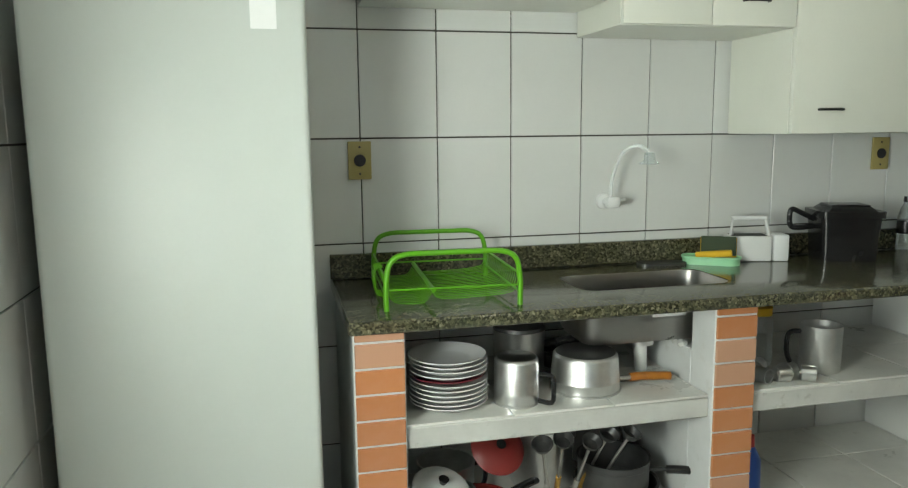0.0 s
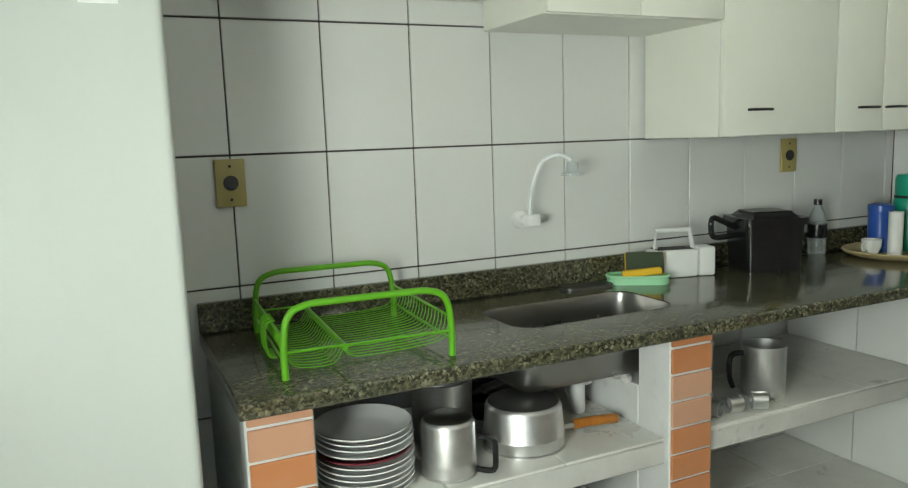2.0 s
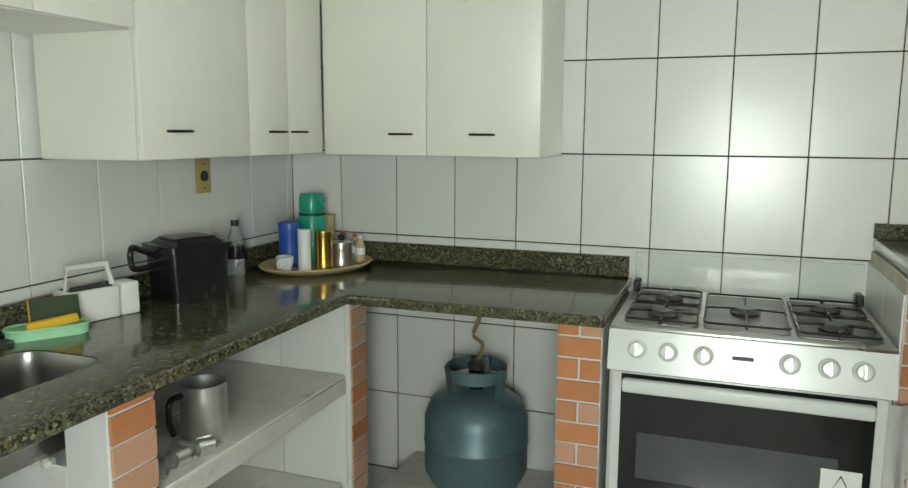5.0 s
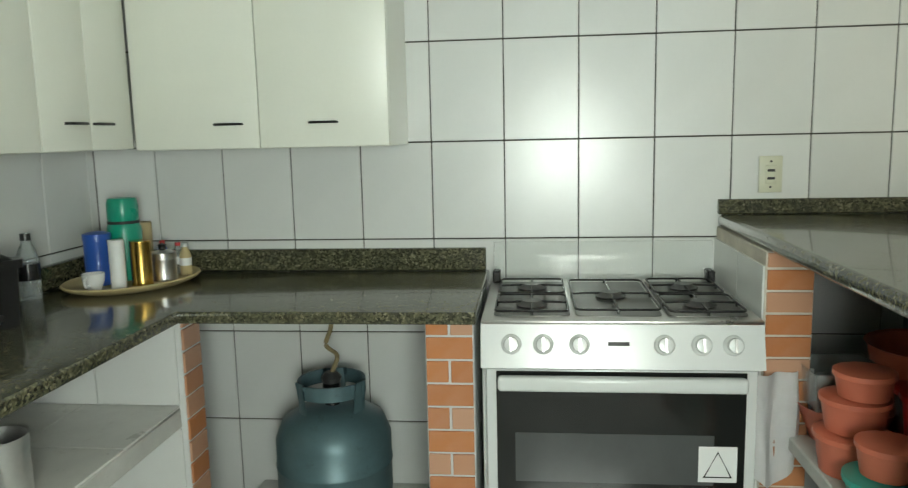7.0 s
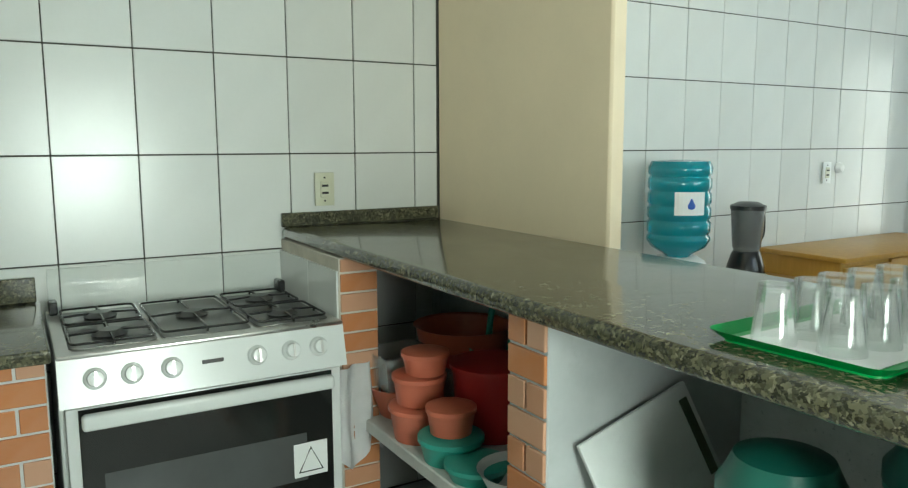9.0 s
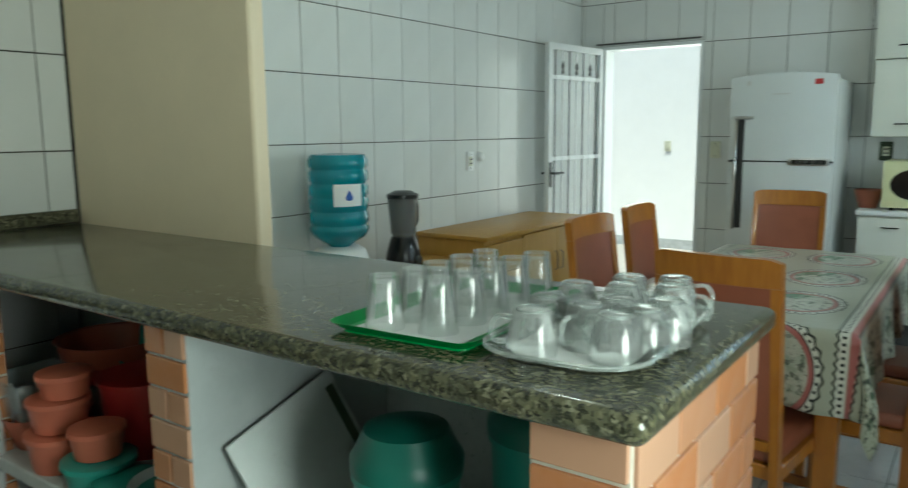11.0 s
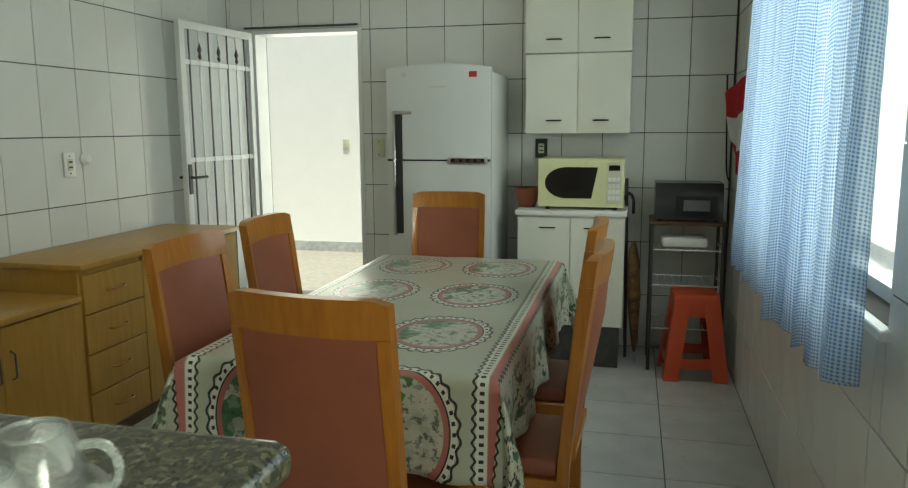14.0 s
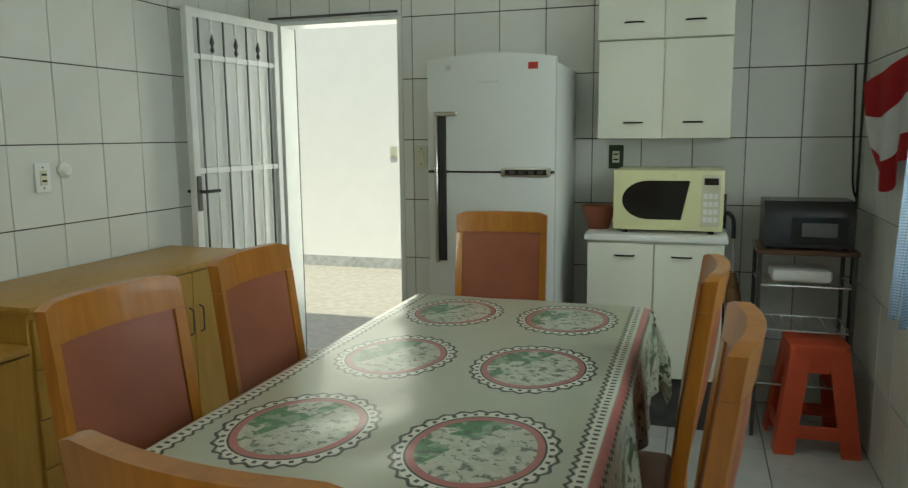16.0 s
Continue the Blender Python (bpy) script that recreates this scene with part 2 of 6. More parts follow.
WHITEPL = surf("white_plastic", (0.78, 0.79, 0.78), 0.35, vary=0.04)
MINT = surf("mint_plastic", (0.35, 0.70, 0.42), 0.35)
YELLOW = surf("yellow_sponge", (0.75, 0.46, 0.03), 0.9, bump=0.4)
SCOUR = surf("dark_green_scourer", (0.05, 0.07, 0.04), 0.95, bump=0.5)
GOLD = surf("gold_foil", (0.62, 0.40, 0.10), 0.25, 1.0)
TEAL = surf("green_thermos_plastic", (0.01, 0.33, 0.21), 0.3)
BLUE = surf("blue_plastic", (0.03, 0.10, 0.42), 0.3)
RED = surf("red_plastic", (0.50, 0.03, 0.03), 0.35)
ORANGE = surf("orange_plastic", (0.62, 0.085, 0.035), 0.4, vary=0.06)
SALMON = surf("salmon_plastic", (0.62, 0.17, 0.10), 0.4)
BINGREEN = surf("sea_green_bin_plastic", (0.05, 0.34, 0.27), 0.4)
DEEPGREEN = surf("deep_green_lid_plastic", (0.02, 0.17, 0.13), 0.35)
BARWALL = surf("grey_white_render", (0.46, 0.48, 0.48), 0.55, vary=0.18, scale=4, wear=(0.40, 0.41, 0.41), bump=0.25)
LIME = surf("whitewashed_render", (0.61, 0.62, 0.61), 0.6, vary=0.1, scale=5, wear=(0.52, 0.52, 0.50), bump=0.25)
RIMGLASS = glass("thick_glass_edge", (0.95, 0.985, 0.97), 0.08, 0.16)
GREENTRAY = surf("green_tray_plastic", (0.01, 0.36, 0.08), 0.3)
TAN = surf("tan_rattan", (0.52, 0.42, 0.22), 0.6, bump=0.5, grain=160)
GASPAINT = surf("grey_blue_gas_paint", (0.10, 0.17, 0.19), 0.38, 0.25, vary=0.2, scale=9, wear=(0.07, 0.11, 0.12))
HOSE = surf("yellowed_dark_hose", (0.22, 0.17, 0.08), 0.5, vary=0.3, scale=30)
OLIVE = surf("beige_socket_plastic", (0.40, 0.33, 0.12), 0.4)
IVORY = surf("ivory_plastic", (0.62, 0.62, 0.48), 0.4)
CHAIRWOOD = wood("honey_lacquered_wood", (0.32, 0.105, 0.010), (0.44, 0.165, 0.020))
SIDEWOOD = wood("oak_laminate", (0.36, 0.19, 0.030), (0.46, 0.26, 0.052), 0.4, 0.1)
VINYL = surf("reddish_brown_leatherette", (0.29, 0.085, 0.045), 0.40, vary=0.15, scale=8, grain=220, bump=0.2)
WATERBLUE = glass("blue_water_bottle", (0.02, 0.42, 0.50), 0.15, 0.45)
CLEAR = glass("clear_glass", (0.985, 0.995, 0.99))
CLEARPL = glass("clear_plastic", (0.86, 0.90, 0.90), 0.12, 0.2)
SMOKE = glass("smoky_jug_plastic", (0.45, 0.46, 0.46), 0.15, 0.25)
PRINT = cloth_print()
GINGHAM = gingham()
CHINA = surf("white_china", (0.74, 0.75, 0.74), 0.15, vary=0.03)
MICRO = surf("pale_yellow_enamel", (0.70, 0.70, 0.42), 0.3, vary=0.04)
REDCLOTH = surf("red_cloth", (0.55, 0.03, 0.04), 0.9)
WHITECLOTH = surf("white_cloth", (0.86, 0.86, 0.86), 0.9)
DARKWOOD = wood("dark_wood", (0.06, 0.025, 0.012), (0.10, 0.045, 0.02))
PATTERN = surf("blue_grey_patterned_tile", (0.42, 0.46, 0.45), 0.3, vary=0.1, scale=24, wear=(0.10, 0.14, 0.15))
CONCRETE = surf("whitewashed_concrete", (0.55, 0.55, 0.52), 0.8, vary=0.15, scale=7, wear=(0.36, 0.35, 0.32), bump=0.4)
SHELFTILE = surf("pale_shelf_tile", (0.70, 0.70, 0.66), 0.3, vary=0.12, scale=6, wear=(0.56, 0.55, 0.50))
DRIP = surf("dark_grey_steel", (0.16, 0.16, 0.15), 0.35, 0.8, vary=0.2, scale=15)
BOARD = surf("milky_cutting_plastic", (0.56, 0.58, 0.57), 0.4, vary=0.08, scale=7, wear=(0.50, 0.51, 0.50))
DARKRED = surf("dark_red_enamel", (0.22, 0.025, 0.022), 0.4, vary=0.15)
WINE = surf("wine_red_glaze", (0.16, 0.02, 0.03), 0.2)
OUTFLOOR = surf("patterned_outdoor_tile", (0.46, 0.43, 0.38), 0.4, vary=0.3, scale=16, wear=(0.31, 0.28, 0.25))
BLUETRIM = surf("blue_grey_skirting_tile", (0.50, 0.52, 0.52), 0.4, vary=0.3, scale=18, wear=(0.28, 0.31, 0.33))
METALWHITE = surf("white_painted_steel", (0.72, 0.74, 0.74), 0.35, vary=0.08)
FROST = glass("frosted_pane", (0.95, 0.97, 0.97), 0.35, 0.4)

# ---- mesh helpers ----


def box(bm, x0, x1, y0, y1, z0, z1, bevel=0.0, seg=1):
    m = Matrix.Translation(((x0 + x1) / 2, (y0 + y1) / 2, (z0 + z1) / 2)) @ Matrix.Diagonal((x1 - x0, y1 - y0, z1 - z0, 1))
    r = bmesh.ops.create_cube(bm, size=1, matrix=m)
    if bevel:
        es = {e for v in r["verts"] for e in v.link_edges}
        bmesh.ops.bevel(bm, geom=list(es), offset=bevel, segments=seg, affect="EDGES", profile=0.5)
    return bm


def new_box(*a, **k):
    return box(bmesh.new(), *a, **k)


def lathe(bm, prof, seg=28, at=(0, 0, 0), squash=1.0):
    """Turn a list of (radius, height) round the z axis."""
    rings = []
    for r, z in prof:
        if r < 1e-5:
            rings.append([bm.verts.new((at[0], at[1], at[2] + z))])
        else:
            rings.append([bm.verts.new((at[0] + r * math.cos(2 * math.pi * i / seg), at[1] + squash * r * math.sin(2 * math.pi * i / seg), at[2] + z)) for i in range(seg)])
    for a, b in zip(rings, rings[1:]):
        for i in range(seg):
            j = (i + 1) % seg
            if len(a) == 1 and len(b) == 1:
                continue
            if len(a) == 1:
                bm.faces.new((a[0], b[j], b[i]))
            elif len(b) == 1:
                bm.faces.new((a[i], a[j], b[0]))
            else:
                bm.faces.new((a[i], a[j], b[j], b[i]))
    return bm


def tube(bm, pts, r, seg=8, closed=False):
    pts = [Vector(p) for p in pts]
    rings = []
    n = len(pts)
    up = Vector((0.13, 0.21, 0.97))
    for i, p in enumerate(pts):
        a = pts[(i - 1) % n] if (closed or i) else p
        b = pts[(i + 1) % n] if (closed or i < n - 1) else p
        d = (b - a).normalized()
        s = d.cross(up)
        if s.length < 0.05:
            s = d.cross(Vector((1, 0, 0)))
        s.normalize()
        u = s.cross(d)
        rings.append([bm.verts.new(p + r * (math.cos(2 * math.pi * k / seg) * s + math.sin(2 * math.pi * k / seg) * u)) for k in range(seg)])
    for i in range(n if closed else n - 1):
        a, b = rings[i], rings[(i + 1) % n]
        for k in range(seg):
            j = (k + 1) % seg
            bm.faces.new((a[k], a[j], b[j], b[k]))
    if not closed:
        bm.faces.new(rings[0])
        bm.faces.new(list(reversed(rings[-1])))
    return bm


def curve(pts, steps=6):
    """A smooth line through a few points."""
    out = []
    p = [Vector(q) for q in pts]
    for i in range(len(p) - 1):
        a, b, c, d = p[max(i - 1, 0)], p[i], p[i + 1], p[min(i + 2, len(p) - 1)]
        for k in range(steps):
            t = k / steps
            out.append(0.5 * (2 * b + (c - a) * t + (2 * a - 5 * b + 4 * c - d) * t * t + (3 * b - a - 3 * c + d) * t ** 3))
    out.append(p[-1])
    return out


def prism(bm, outline, z0, z1, bevel=0.0):
    vs = [bm.verts.new((x, y, z0)) for x, y in outline]
    f = bm.faces.new(vs)
    r = bmesh.ops.extrude_face_region(bm, geom=[f])
    top = [v for v in r["geom"] if isinstance(v, bmesh.types.BMVert)]
    bmesh.ops.translate(bm, verts=top, vec=(0, 0, z1 - z0))
    bmesh.ops.recalc_face_normals(bm, faces=bm.faces[:])
    if bevel:
        es = [e for e in bm.edges if all(v.co.z > max(z0, z1) - 1e-6 for v in e.verts)]
        bmesh.ops.bevel(bm, geom=es, offset=bevel, segments=2, affect="EDGES", profile=0.5)
    return bm


def rounded(w, d, r, n=5):
    out = []
    for cx, cy, a0 in ((w / 2 - r, d / 2 - r, 0), (-w / 2 + r, d / 2 - r, 90), (-w / 2 + r, -d / 2 + r, 180), (w / 2 - r, -d / 2 + r, 270)):
        for k in range(n + 1):
            a = radians(a0 + 90 * k / n)
            out.append((cx + r * math.cos(a), cy + r * math.sin(a)))
    return out


def mesh_of(name, bm, material, smooth=40):
    me = bpy.data.meshes.new(name)
    bmesh.ops.recalc_face_normals(bm, faces=bm.faces[:])
    if smooth:
        for f in bm.faces:
            f.smooth = True
        for e in bm.edges:
            if len(e.link_faces) == 2 and e.calc_face_angle(0) > radians(smooth):
                e.smooth = False
    bm.to_mesh(me)
    bm.free()
    me.materials.append(material)
    return me


def part(name, bm, material, parent=None, label="", m=None):
    ob = new(name, mesh_of(name, bm, material))
    ob.parent = parent
    if m is not None:
        ob.matrix_basis = m
    if label:
        tagged(ob, label)
    return ob


def thing(name, m, label, category, group=""):
    ob = new(name)
    ob.empty_display_size = 0.05
    ob.matrix_basis = m if isinstance(m, Matrix) else Matrix.Translation(m)
    return tagged(ob, label, category, group)


def single(name, bm, material, m, label, category, group=""):
    ob = new(name, mesh_of(name, bm, material))
    ob.matrix_basis = m if isinstance(m, Matrix) else Matrix.Translation(m)
    return tagged(ob, label, category, group)


def structure(name, bm, material, label=""):
    ob = new(name, mesh_of(name, bm, material))
    return tagged(ob, label, kind="structure")


# ---- plan ----
XE, YN, YS, XWK, XWD, TOP = 2.545, 3.0, -3.94, -0.82, -0.74, 2.72
ROW, COL = 0.336, 0.25
CT, BAR = 0.90, 1.085

structure("floor", new_box(-1.1, 2.9, -4.14, 3.3, -0.12, -0.006), GROUT, "dark grey joints under pale floor tiles")
structure("ceiling", new_box(-1.1, 2.9, -4.14, 3.3, TOP, TOP + 0.1), CEIL, "plain white painted ceiling")
wall_north = structure("wall_north", new_box(-1.1, XE + 0.2, YN + 0.006, YN + 0.2, 0, TOP), GROUT, "kitchen wall clad in white tiles")
wall_east = structure("wall_east", new_box(XE + 0.006, XE + 0.2, YS - 0.2, YN + 0.2, 0, TOP), GROUT, "long wall clad in white tiles")


def wall_with_holes(name, axis, pos, thick, a0, a1, holes, label, mat=None):
    """A wall at pos on axis, from a0 to a1 along the other axis, holes as (a, b, z0, z1)."""
    bm = bmesh.new()
    cuts = sorted({a0, a1, *(h[0] for h in holes), *(h[1] for h in holes)})
    for a, b in zip(cuts, cuts[1:]):
        spans = [(0, TOP)]
        for h in holes:
            if h[0] <= a + 1e-6 and h[1] >= b - 1e-6:
                spans = [(0, h[2]), (h[3], TOP)]
        for z0, z1 in spans:
            if z1 - z0 < 1e-3:
                continue
            if axis == "x":
                box(bm, min(pos, pos + thick), max(pos, pos + thick), a, b, z0, z1)
            else:
                box(bm, a, b, min(pos, pos + thick), max(pos, pos + thick), z0, z1)
    return structure(name, bm, mat or GROUT, label)


WIN = (-2.82, -1.02, 0.93, 2.12)
KWIN = (0.78, 1.46, 0.84, 1.64)
DOOR = (1.58, 2.36, 0.0, 2.03)
wall_west = wall_with_holes("wall_west", "x", XWD - 0.006, -0.2, YS - 0.2, 0.1, [WIN], "dining wall clad in white tiles with a window")
wall_west_k = wall_with_holes("wall_west_2", "x", XWK - 0.006, -0.2, 0.1, YN + 0.2, [KWIN], "kitchen side wall clad in white tiles")
wall_south = wall_with_holes("wall_south", "y", YS - 0.006, -0.2, -1.1, XE + 0.006, [DOOR], "tiled wall with a doorway")
stub = structure("wall_stub", new_box(1.556, XE - 0.002, 0.105, 0.163, 0, TOP - 0.002, bevel=0.008), PAINT, "cream painted wall stub at the end of the bar")


def tile_wall(parent, axis, pos, sign, lo, hi, start, holes=(), z1=TOP, skip=None, mat=TILE):
    """Tiles of COL by ROW on a wall; sign is the way that the face looks along axis."""
    cache = {}
    rnd = random.Random(hash((axis, round(pos * 100), round(lo * 10))) % 1000)
    k0, k1 = math.floor((lo - start) / COL), math.ceil((hi - start) / COL)
    for k in range(k0, k1):
        a, b = max(lo, start + k * COL), min(hi, start + (k + 1) * COL)
        if b - a < 0.012:
            continue
        for j in range(0, 9):
            z0, zz = j * ROW, min(z1, (j + 1) * ROW)
            if zz - z0 < 0.02:
                continue
            pieces = [(a, b, z0, zz)]
            for h in holes:
                out = []
                for p in pieces:
                    if p[1] <= h[0] or p[0] >= h[1] or p[3] <= h[2] or p[2] >= h[3]:
                        out.append(p)
                        continue
                    if p[0] < h[0]:
                        out.append((p[0], h[0], p[2], p[3]))
                    if p[1] > h[1]:
                        out.append((h[1], p[1], p[2], p[3]))
                    m0, m1 = max(p[0], h[0]), min(p[1], h[1])
                    if p[2] < h[2]:
                        out.append((m0, m1, p[2], h[2]))
                    if p[3] > h[3]:
                        out.append((m0, m1, h[3], p[3]))
                pieces = out
            for pa, pb, pz0, pz1 in pieces:
                if pb - pa < 0.012 or pz1 - pz0 < 0.012:
                    continue
                w, h = round(pb - pa - 0.004, 4), round(pz1 - pz0 - 0.005, 4)
                if (w, h) not in cache:
                    bm = bmesh.new()
                    if axis == "x":
                        box(bm, -0.0045, 0.0045, -w / 2, w / 2, -h / 2, h / 2, bevel=0.0012)
                    else:
                        box(bm, -w / 2, w / 2, -0.0045, 0.0045, -h / 2, h / 2, bevel=0.0012)
                    cache[(w, h)] = mesh_of("tile", bm, mat, 0)
                ob = new("tile", cache[(w, h)])
                ob.parent = parent
                c = (pa + pb) / 2
                t1, t2 = rnd.uniform(-0.45, 0.45), rnd.uniform(-0.45, 0.45)
                if axis == "x":
                    ob.matrix_basis = pose(pos - sign * 0.0045, c, (pz0 + pz1) / 2, 0, t1, t2)
                else:
                    ob.matrix_basis = pose(c, pos - sign * 0.0045, (pz0 + pz1) / 2, t1, 0, t2)


def brick_face(parent, axis, pos, sign, lo, hi, z0, z1, courses="whole", bw=0.135, bh=0.066, mat=None, first=None):
    """Small terracotta tiles proud of a pale bed, course by course from the top."""
    cache = {}
    n = 0
    z = z1
    while z > z0 + 0.015:
        zb = max(z0, z - (first if first and not n else bh))
        if courses == "whole":
            cuts = [lo, hi]
        elif courses == "half":
            cuts = [lo, hi] if n % 2 else [lo, (lo + hi) / 2, hi]
        else:
            cuts = [lo]
            c = lo + (bw if n % 2 else bw / 2)
            while c < hi - 0.02:
                cuts.append(c)
                c += bw
            cuts.append(hi)
        for a, b in zip(cuts, cuts[1:]):
            w, h = round(b - a - 0.0075, 4), round(z - zb - 0.0075, 4)
            if w < 0.01 or h < 0.008:
                continue
            if (w, h) not in cache:
                bm = bmesh.new()
                if axis == "x":
                    box(bm, -0.005, 0.005, -w / 2, w / 2, -h / 2, h / 2, bevel=0.0015)
                else:
                    box(bm, -w / 2, w / 2, -0.005, 0.005, -h / 2, h / 2, bevel=0.0015)
                cache[(w, h)] = mesh_of("brick", bm, mat or BRICK, 0)
            ob = new("brick", cache[(w, h)])
            ob.parent = parent
            c = (a + b) / 2
            ob.matrix_basis = pose(pos + sign * 0.002, c, (z + zb) / 2) if axis == "x" else pose(c, pos + sign * 0.002, (z + zb) / 2)
        z = zb
        n += 1


# outside the back door: a bright yard passage, open to the sky
structure("ground", new_box(-60, 60, -70, -4.14, -0.16, -0.03), CONCRETE, "bare grey concrete yard")
structure("pavement", new_box(0.6, 6.5, -7.1, -4.14, -0.03, -0.012), OUTFLOOR, "patterned beige paving outside the back door")
structure("wall_outside", new_box(0.6, 6.5, -7.3, -7.1, -0.03, 3.2), PLASTER, "bright white plastered yard wall")
structure("wall_outside_side", new_box(6.5, 6.7, -7.3, -4.14, -0.03, 3.2), PLASTER, "bright white plastered yard wall")
structure("trim", new_box(0.62, 6.48, -7.1, -7.088, -0.012, 0.10), BLUETRIM, "tiled skirting along the yard wall")
structure("baseboard", new_box(1.58, 2.36, -4.14, YS - 0.002, -0.02, 0.002), GRANITE, "dark stone door sill slab")

# ---- kitchen: masonry counter ----
cabinet_n = thing("masonry_counter", (0, 0, 0), "whitewashed masonry counter base with terracotta brick piers and concrete shelves", "counter base")


def wing(name, x0, x1, y0, y1, z1, parent):
    return part(name, new_box(x0, x1, y0, y1, 0.0, z1, bevel=0.003), LIME, parent)


UND = CT - 0.035
pier_1 = wing("partition", -0.097, 0.037, 2.435, 2.99, UND, cabinet_n)
# the second pier is broken out where the basin passes through it
pier_2 = wing("partition", 0.925, 1.06, 2.435, 2.555, UND, cabinet_n)
wing("partition", 0.925, 1.06, 2.556, 2.99, 0.71, cabinet_n)
wing("partition", 0.925, 1.06, 2.86, 2.99, UND - 0.71, cabinet_n).location.z = 0.711
rubble = random.Random(4)
for k in range(7):
    part("rubble", lathe(bmesh.new(), [(0, 0), (0.014, 0.004), (0.017, 0.014), (0.008, 0.024), (0, 0.026)], 6), CONCRETE, cabinet_n, "broken mortar edge", pose(0.927 + rubble.uniform(-0.004, 0.01), 2.60 + 0.035 * k, 0.703, rubble.uniform(-30, 30), rubble.uniform(-30, 30), rubble.uniform(0, 90)))
pier_3 = wing("partition", 1.975, 2.09, 2.435, 2.99, UND, cabinet_n)
pier_4 = wing("partition", 1.945, XE - 0.002, 1.585, 1.72, UND, cabinet_n)
part("shelf", new_box(0.037, 0.925, 2.45, 2.99, 0.535, 0.595, bevel=0.004), CONCRETE, cabinet_n, "chipped whitewashed concrete shelf")
part("shelf", new_box(1.06, 1.975, 2.45, 2.99, 0.535, 0.595, bevel=0.004), CONCRETE, cabinet_n, "chipped whitewashed concrete shelf")
part("plinth", new_box(0.037, 0.925, 2.47, 2.99, 0.002, 0.20, bevel=0.004), CONCRETE, cabinet_n)
part("plinth", new_box(1.06, 1.975, 2.47, 2.99, 0.002, 0.20, bevel=0.004), CONCRETE, cabinet_n)

# pale tiles laid on the shelves and plinths
for x0, x1, z in ((0.037, 0.925, 0.595), (1.06, 1.975, 0.595), (0.037, 0.925, 0.20), (1.06, 1.975, 0.20)):
    for i in range(3):
        for j in range(2):
            w_ = (x1 - x0) / 3
            a, b = x0 + i * w_, x0 + (i + 1) * w_
            c, d = (2.452, 2.745) if j == 0 else (2.748, 2.988)
            c += 0.02 if z < 0.3 and j == 0 else 0
            part("shelf_tile", new_box(a + 0.002, b - 0.002, c, d, z + 0.0005, z + 0.007, bevel=0.001), SHELFTILE, cabinet_n)

# white tiles on the bay side of the third pier
for a, b in ((2.45, 2.70), (2.704, 2.985)):
    for z0_, z1_ in ((0.212, 0.530), (0.606, 0.861)):
        part("side_tile", new_box(1.968, 1.9745, a, b, z0_, z1_, bevel=0.001), TILE, cabinet_n)

part("floor_slab", new_box(1.98, XE - 0.002, 1.72, 2.434, 0.002, 0.10, bevel=0.004), CONCRETE, cabinet_n)

# granite worktop, cut out for the sink
SX0, SX1, SY0, SY1 = 0.585, 1.09, 2.575, 2.835
worktop = thing("worktop", (0, 0, 0), "polished dark brown speckled granite worktop with an upstand", "worktop")
bm = bmesh.new()
xs, ys = [-0.11, SX0, SX1, 1.90, XE - 0.002], [1.575, 2.40, SY0, SY1, 2.995]
for i in range(4):
    for j in range(4):
        if j == 0 and i < 3 or (i == 1 and j == 2):
            continue
        vs = [bm.verts.new((x, y, CT)) for x, y in ((xs[i], ys[j]), (xs[i + 1], ys[j]), (xs[i + 1], ys[j + 1]), (xs[i], ys[j + 1]))]
        bm.faces.new(vs)
bmesh.ops.remove_doubles(bm, verts=bm.verts[:], dist=0.0005)
r = bmesh.ops.extrude_face_region(bm, geom=bm.faces[:])
bmesh.ops.translate(bm, verts=[v for v in r["geom"] if isinstance(v, bmesh.types.BMVert)], vec=(0, 0, -0.035))
bmesh.ops.recalc_face_normals(bm, faces=bm.faces[:])
es = [e for e in bm.edges if len(e.link_faces) == 2 and e.calc_face_angle(0) > 1 and abs(e.verts[0].co.z - e.verts[1].co.z) < 1e-4 and not all(SX0 - 0.01 < v.co.x < SX1 + 0.01 and SY0 - 0.01 < v.co.y < SY1 + 0.01 for v in e.verts)]
bmesh.ops.bevel(bm, geom=es, offset=0.007, segments=3, affect="EDGES", profile=0.5)
part("slab", bm, GRANITE, worktop)
part("upstand", new_box(-0.11, XE - 0.003, 2.972, 2.995, CT + 0.0005, CT + 0.078, bevel=0.003), GRANITE, worktop)
part("upstand", new_box(XE - 0.025, XE - 0.002, 1.585, 2.97, CT + 0.0005, CT + 0.078, bevel=0.003), GRANITE, worktop)

